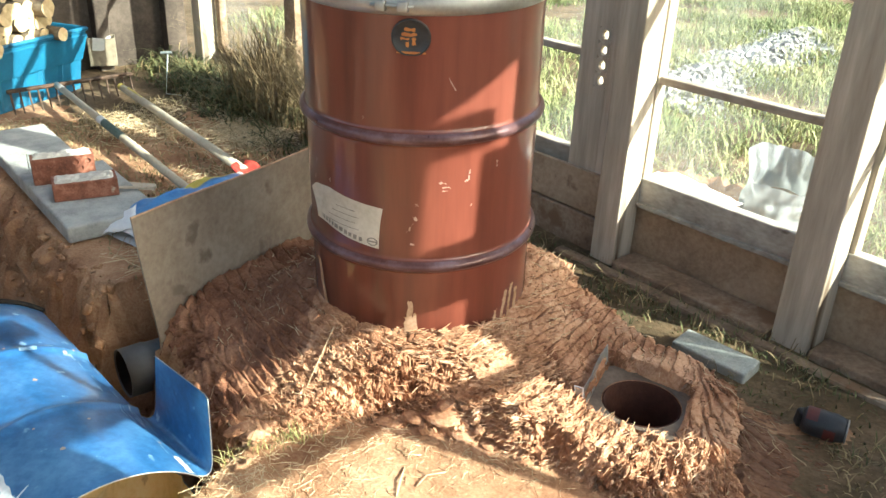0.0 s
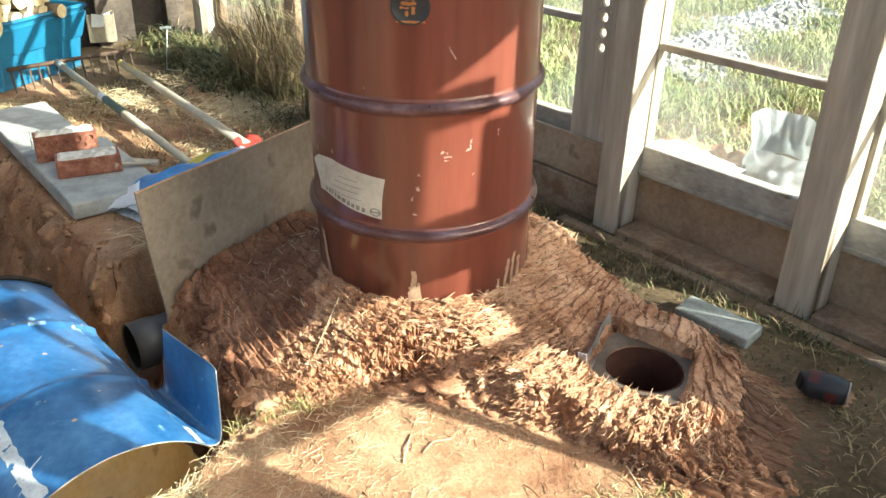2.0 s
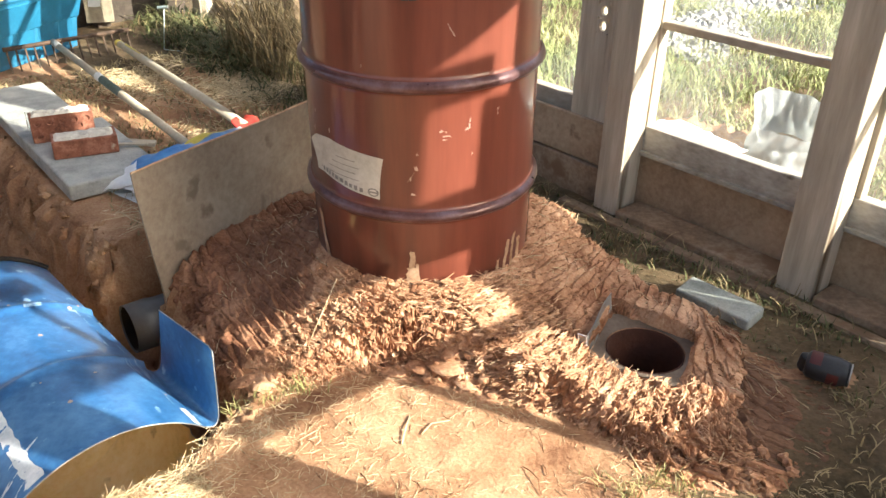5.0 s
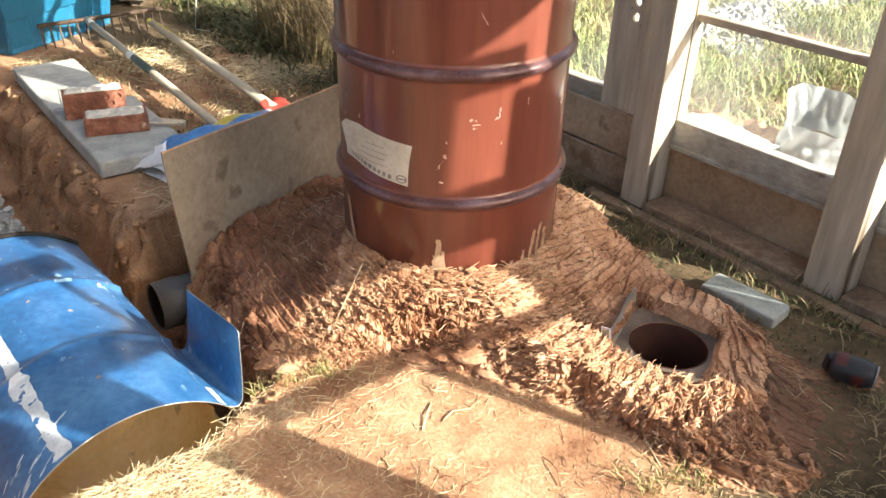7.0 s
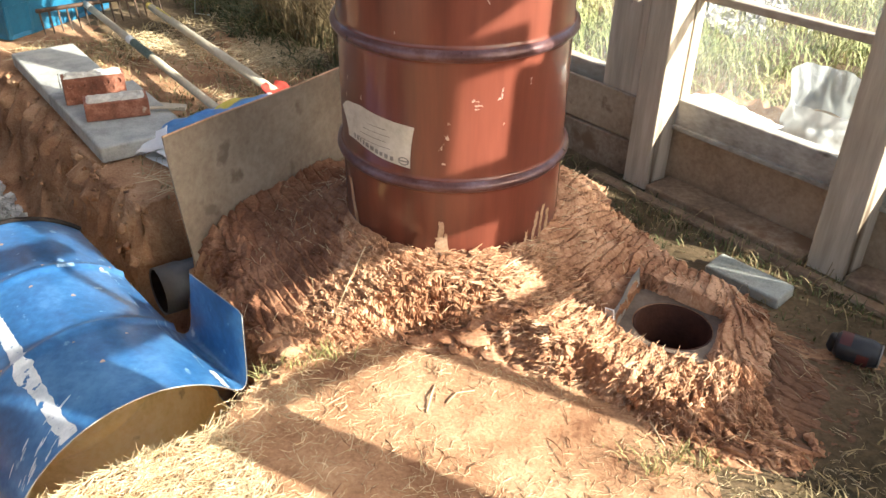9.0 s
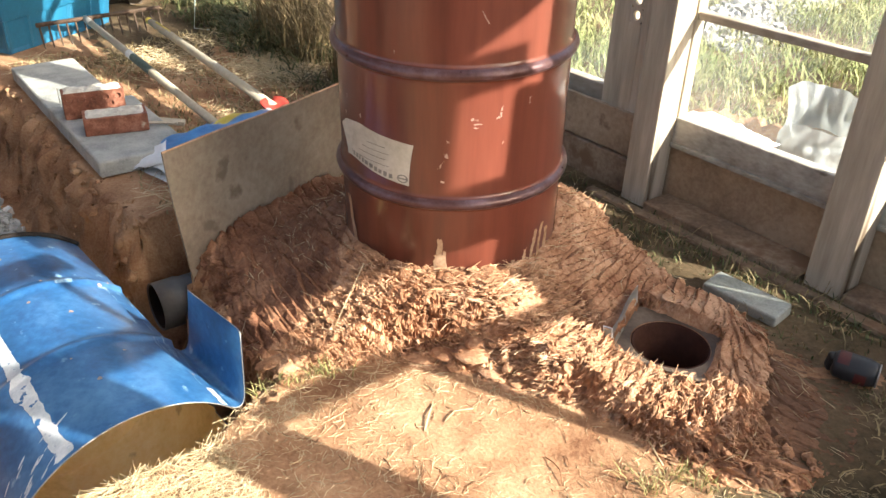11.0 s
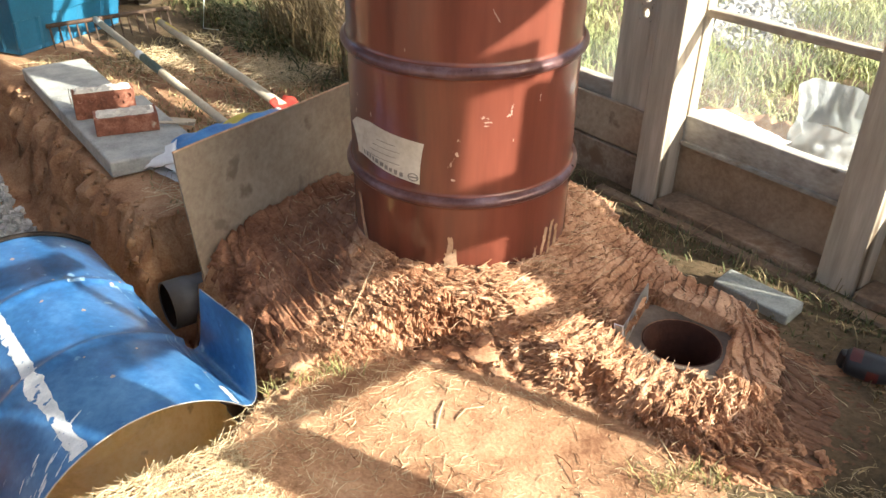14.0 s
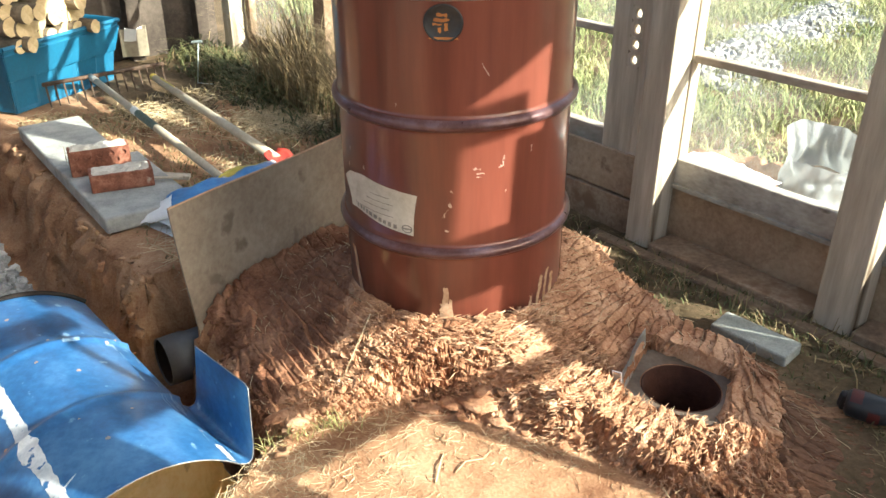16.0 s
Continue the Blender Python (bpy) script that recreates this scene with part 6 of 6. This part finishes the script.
flakes("shaggy_clay", shag[:1500], CLAYSTRAW, "torn crumbs of clay and straw bristling from the mound", "clay crumbs", (0.010, 0.032), 14)
sticks("clay_fibres", shag[:2400], CLAYSTRAW, "clay-coated straw ends sticking out of the torn clay", "straw", (0.012, 0.045), 0.0013, 0.40, 19, 0.004)
sticks("clay_bits", bits, DARKBIT, "small dark bits of straw pressed into the smooth clay", "straw", (0.006, 0.024), 0.0012, 0.2, 17, 0.001)
sticks("mound_straw", bits[::3] + shag[::40], STRAW, "loose yellow straws on the clay mound", "straw", (0.02, 0.08), 0.0008, 0.35, 18, 0.002)


def grass_tufts(places):
    """Small clumps of green and yellowed blades, each springing from one place."""
    q = random.Random(60)
    bm = bmesh.new()
    for x, y, n, height in places:
        for _ in range(n):
            a, l, h = q.random() * 6.2832, q.uniform(0.3, 1.1), height * q.uniform(0.4, 1.1)
            bx, by = x + q.gauss(0, 0.020), y + q.gauss(0, 0.012)
            bz, w = gz(bx, by) - 0.003, q.uniform(0.0008, 0.0016)
            side = Vector((-math.sin(a), math.cos(a), 0)) * w
            prev = None
            for f, k in ((0, 1.0), (0.4, 0.95), (0.75, 0.6), (1.0, 0.12)):
                c = Vector((bx + math.cos(a) * l * h * f * f, by + math.sin(a) * l * h * f * f, bz + h * (f - 0.3 * l * f * f)))
                pair = [bm.verts.new(c - side * k), bm.verts.new(c + side * k)]
                if prev:
                    bm.faces.new((prev[0], prev[1], pair[1], pair[0]))
                prev = pair
    single("grass_tufts", bm, TUFT, "small tufts of green and yellowed grass in dry earth", "grass", False, "stuff")


grass_tufts(((-0.396, 1.435, 34, 0.045), (-0.315, 1.480, 40, 0.05), (-0.455, 1.395, 26, 0.045), (-0.345, 1.46, 22, 0.04), (0.394, 1.185, 40, 0.045), (0.447, 1.225, 34, 0.05), (0.505, 1.205, 40, 0.045), (0.35, 1.225, 18, 0.035)))


def long_straw(points, radius, mat, label):
    """One bent straw or stalk lying where the points lead."""
    bm = bmesh.new()
    tube(bm, points, radius, 5)
    single("stalk", bm, mat, label, "stalk", True, "", "single stalks on the ground")


def lain(x, y, up=0.003):
    return (x, y, max(gz(x, y), mz(x, y) if inside_distance(np.array([x]), np.array([y]))[0] > 0 else -9) + up)


long_straw([lain(0.183, 1.262), lain(0.198, 1.245, 0.008), lain(0.211, 1.222, 0.010), lain(0.214, 1.185)], 0.0012, DARKBIT, "dark curled stalk lying on the earth")
long_straw([lain(0.224, 1.268), lain(0.230, 1.256), lain(0.231, 1.238)], 0.0010, DARKBIT, "short dark stalk lying on the earth")
long_straw([lain(-0.060, 1.40), lain(-0.066, 1.36, 0.006), lain(-0.071, 1.31)], 0.0016, STRAW, "pale bent straw lying on the earth")
long_straw([lain(-0.03, 1.34), lain(-0.01, 1.375, 0.006), lain(0.03, 1.39)], 0.0013, STRAW, "pale bent straw lying on the earth")
long_straw([lain(0.622, 1.325, 0.022), lain(0.583, 1.262, 0.004)], 0.0016, STRAW, "long straw sticking out of the clay")
long_straw([lain(0.40, 1.305, 0.020), lain(0.425, 1.255, 0.003)], 0.0015, STRAW, "long straw sticking out of the clay")
long_straw([lain(-0.25, 1.66, 0.05), lain(-0.31, 1.56, 0.006)], 0.0014, STRAW, "long straw sticking out of the clay")


def clods():
    """Lumps of clay crumbled along the mound's front edge."""
    vs, fs = [], []
    base = bmesh.new()
    bmesh.ops.create_icosphere(base, subdivisions=2, radius=1.0)
    bv, bf = [v.co.copy() for v in base.verts], [[v.index for v in f.verts] for f in base.faces]
    base.free()
    for (x0, y0), (x1, y1), n in zip(OUTLINE[:14], OUTLINE[1:15], (20, 26, 26, 18, 26, 30, 24, 16, 12, 24, 26, 22, 20, 12)):
        for _ in range(n):
            t = r.random()
            x, y = x0 + (x1 - x0) * t + r.gauss(0, 0.02), y0 + (y1 - y0) * t + r.gauss(0.02, 0.03)
            s = 0.003 + 0.012 * r.random() ** 3.5
            z = mz(x, y) + s * 0.3
            m = Euler((r.random() * 6, r.random() * 6, r.random() * 6)).to_matrix() @ Matrix.Diagonal((s, s * r.uniform(0.7, 1), s * r.uniform(0.5, 0.9)))
            o, b0 = r.random() * 50, len(vs)
            vs += [tuple(Vector((x, y, z)) + m @ (v * (1 + 0.8 * noise.noise(v * 1.8 + Vector((o, 0, 0)))))) for v in bv]
            fs += [[b0 + k for k in f] for f in bf]
    for x, y, s, rz in ((-0.095, 1.565, 0.036, 0.1), (-0.035, 1.556, 0.036, 0.3), (0.02, 1.540, 0.038, -0.3), (0.068, 1.517, 0.034, -0.5), (0.025, 1.568, 0.024, 1.0), (0.11, 1.468, 0.022, -0.4),
                        (0.33, 1.352, 0.018, 0.2), (0.355, 1.345, 0.016, 0.9), (0.30, 1.375, 0.014, 0.4), (0.14, 1.45, 0.016, 0.0), (-0.40, 1.475, 0.022, 0.5), (-0.45, 1.49, 0.026, 0.8)):
        m = Euler((r.uniform(-0.2, 0.2), r.uniform(-0.2, 0.2), rz)).to_matrix() @ Matrix.Diagonal((s * 1.25, s * 0.9, s * 0.36))
        o, b0 = r.random() * 50, len(vs)
        vs += [tuple(Vector((x, y, mz(x, y))) + m @ (v * (0.95 + 0.3 * noise.fractal(v * 1.3 + Vector((o, 0, 0)), 0.8, 2.1, 4)))) for v in bv]
        fs += [[b0 + k2 for k2 in f] for f in bf]
    tagged(raw("clay_clods", vs, fs, COB), "crumbled clods of clay along the mound's edge", "clods", "", "stuff")


clods()
crumbs = []
for x, y, s in scatter(900, -0.05, 1.3, -2.1, -0.75, "free", 6.0):
    crumbs.append((x, y, gz(x, y), r.random() * 6.28))
flakes("earth_crumbs", crumbs, SOIL, "small crumbs of earth trodden on the ground", "crumbs", (0.004, 0.014), 44)
sticks("twigs", [(x, y, z, a) for x, y, z, a in crumbs[::14]], DARKBIT, "a few dark bent twigs on the earth", "twigs", (0.03, 0.08), 0.0010, 0.12, 45, 0.002)
pl = []
for _ in range(2600):
    u, o = r.uniform(-2.6, -0.5), r.uniform(-1.33, -0.1)
    p = at(u, o, 0)
    if noise.noise(Vector((p.x * 2.6, p.y * 2.6, 5))) > r.uniform(-0.1, 0.45):
        pl.append((p.x, p.y))
for _ in range(800):
    pl.append((-0.98 + r.gauss(0, 0.11), 3.70 + r.gauss(0, 0.13)))
for _ in range(420):
    pl.append((-1.50 + r.gauss(0, 0.12), 3.72 + r.gauss(0, 0.14)))
hz = ground_height(np.array([p[0] for p in pl]), np.array([p[1] for p in pl]))
sticks("hay_wisps", [(x, y, z) for (x, y), z in zip(pl, hz)], STRAW, "wisps of pale hay on the ground behind the bank", "hay", (0.05, 0.16), 0.0014, 0.25, 15, 0.012)
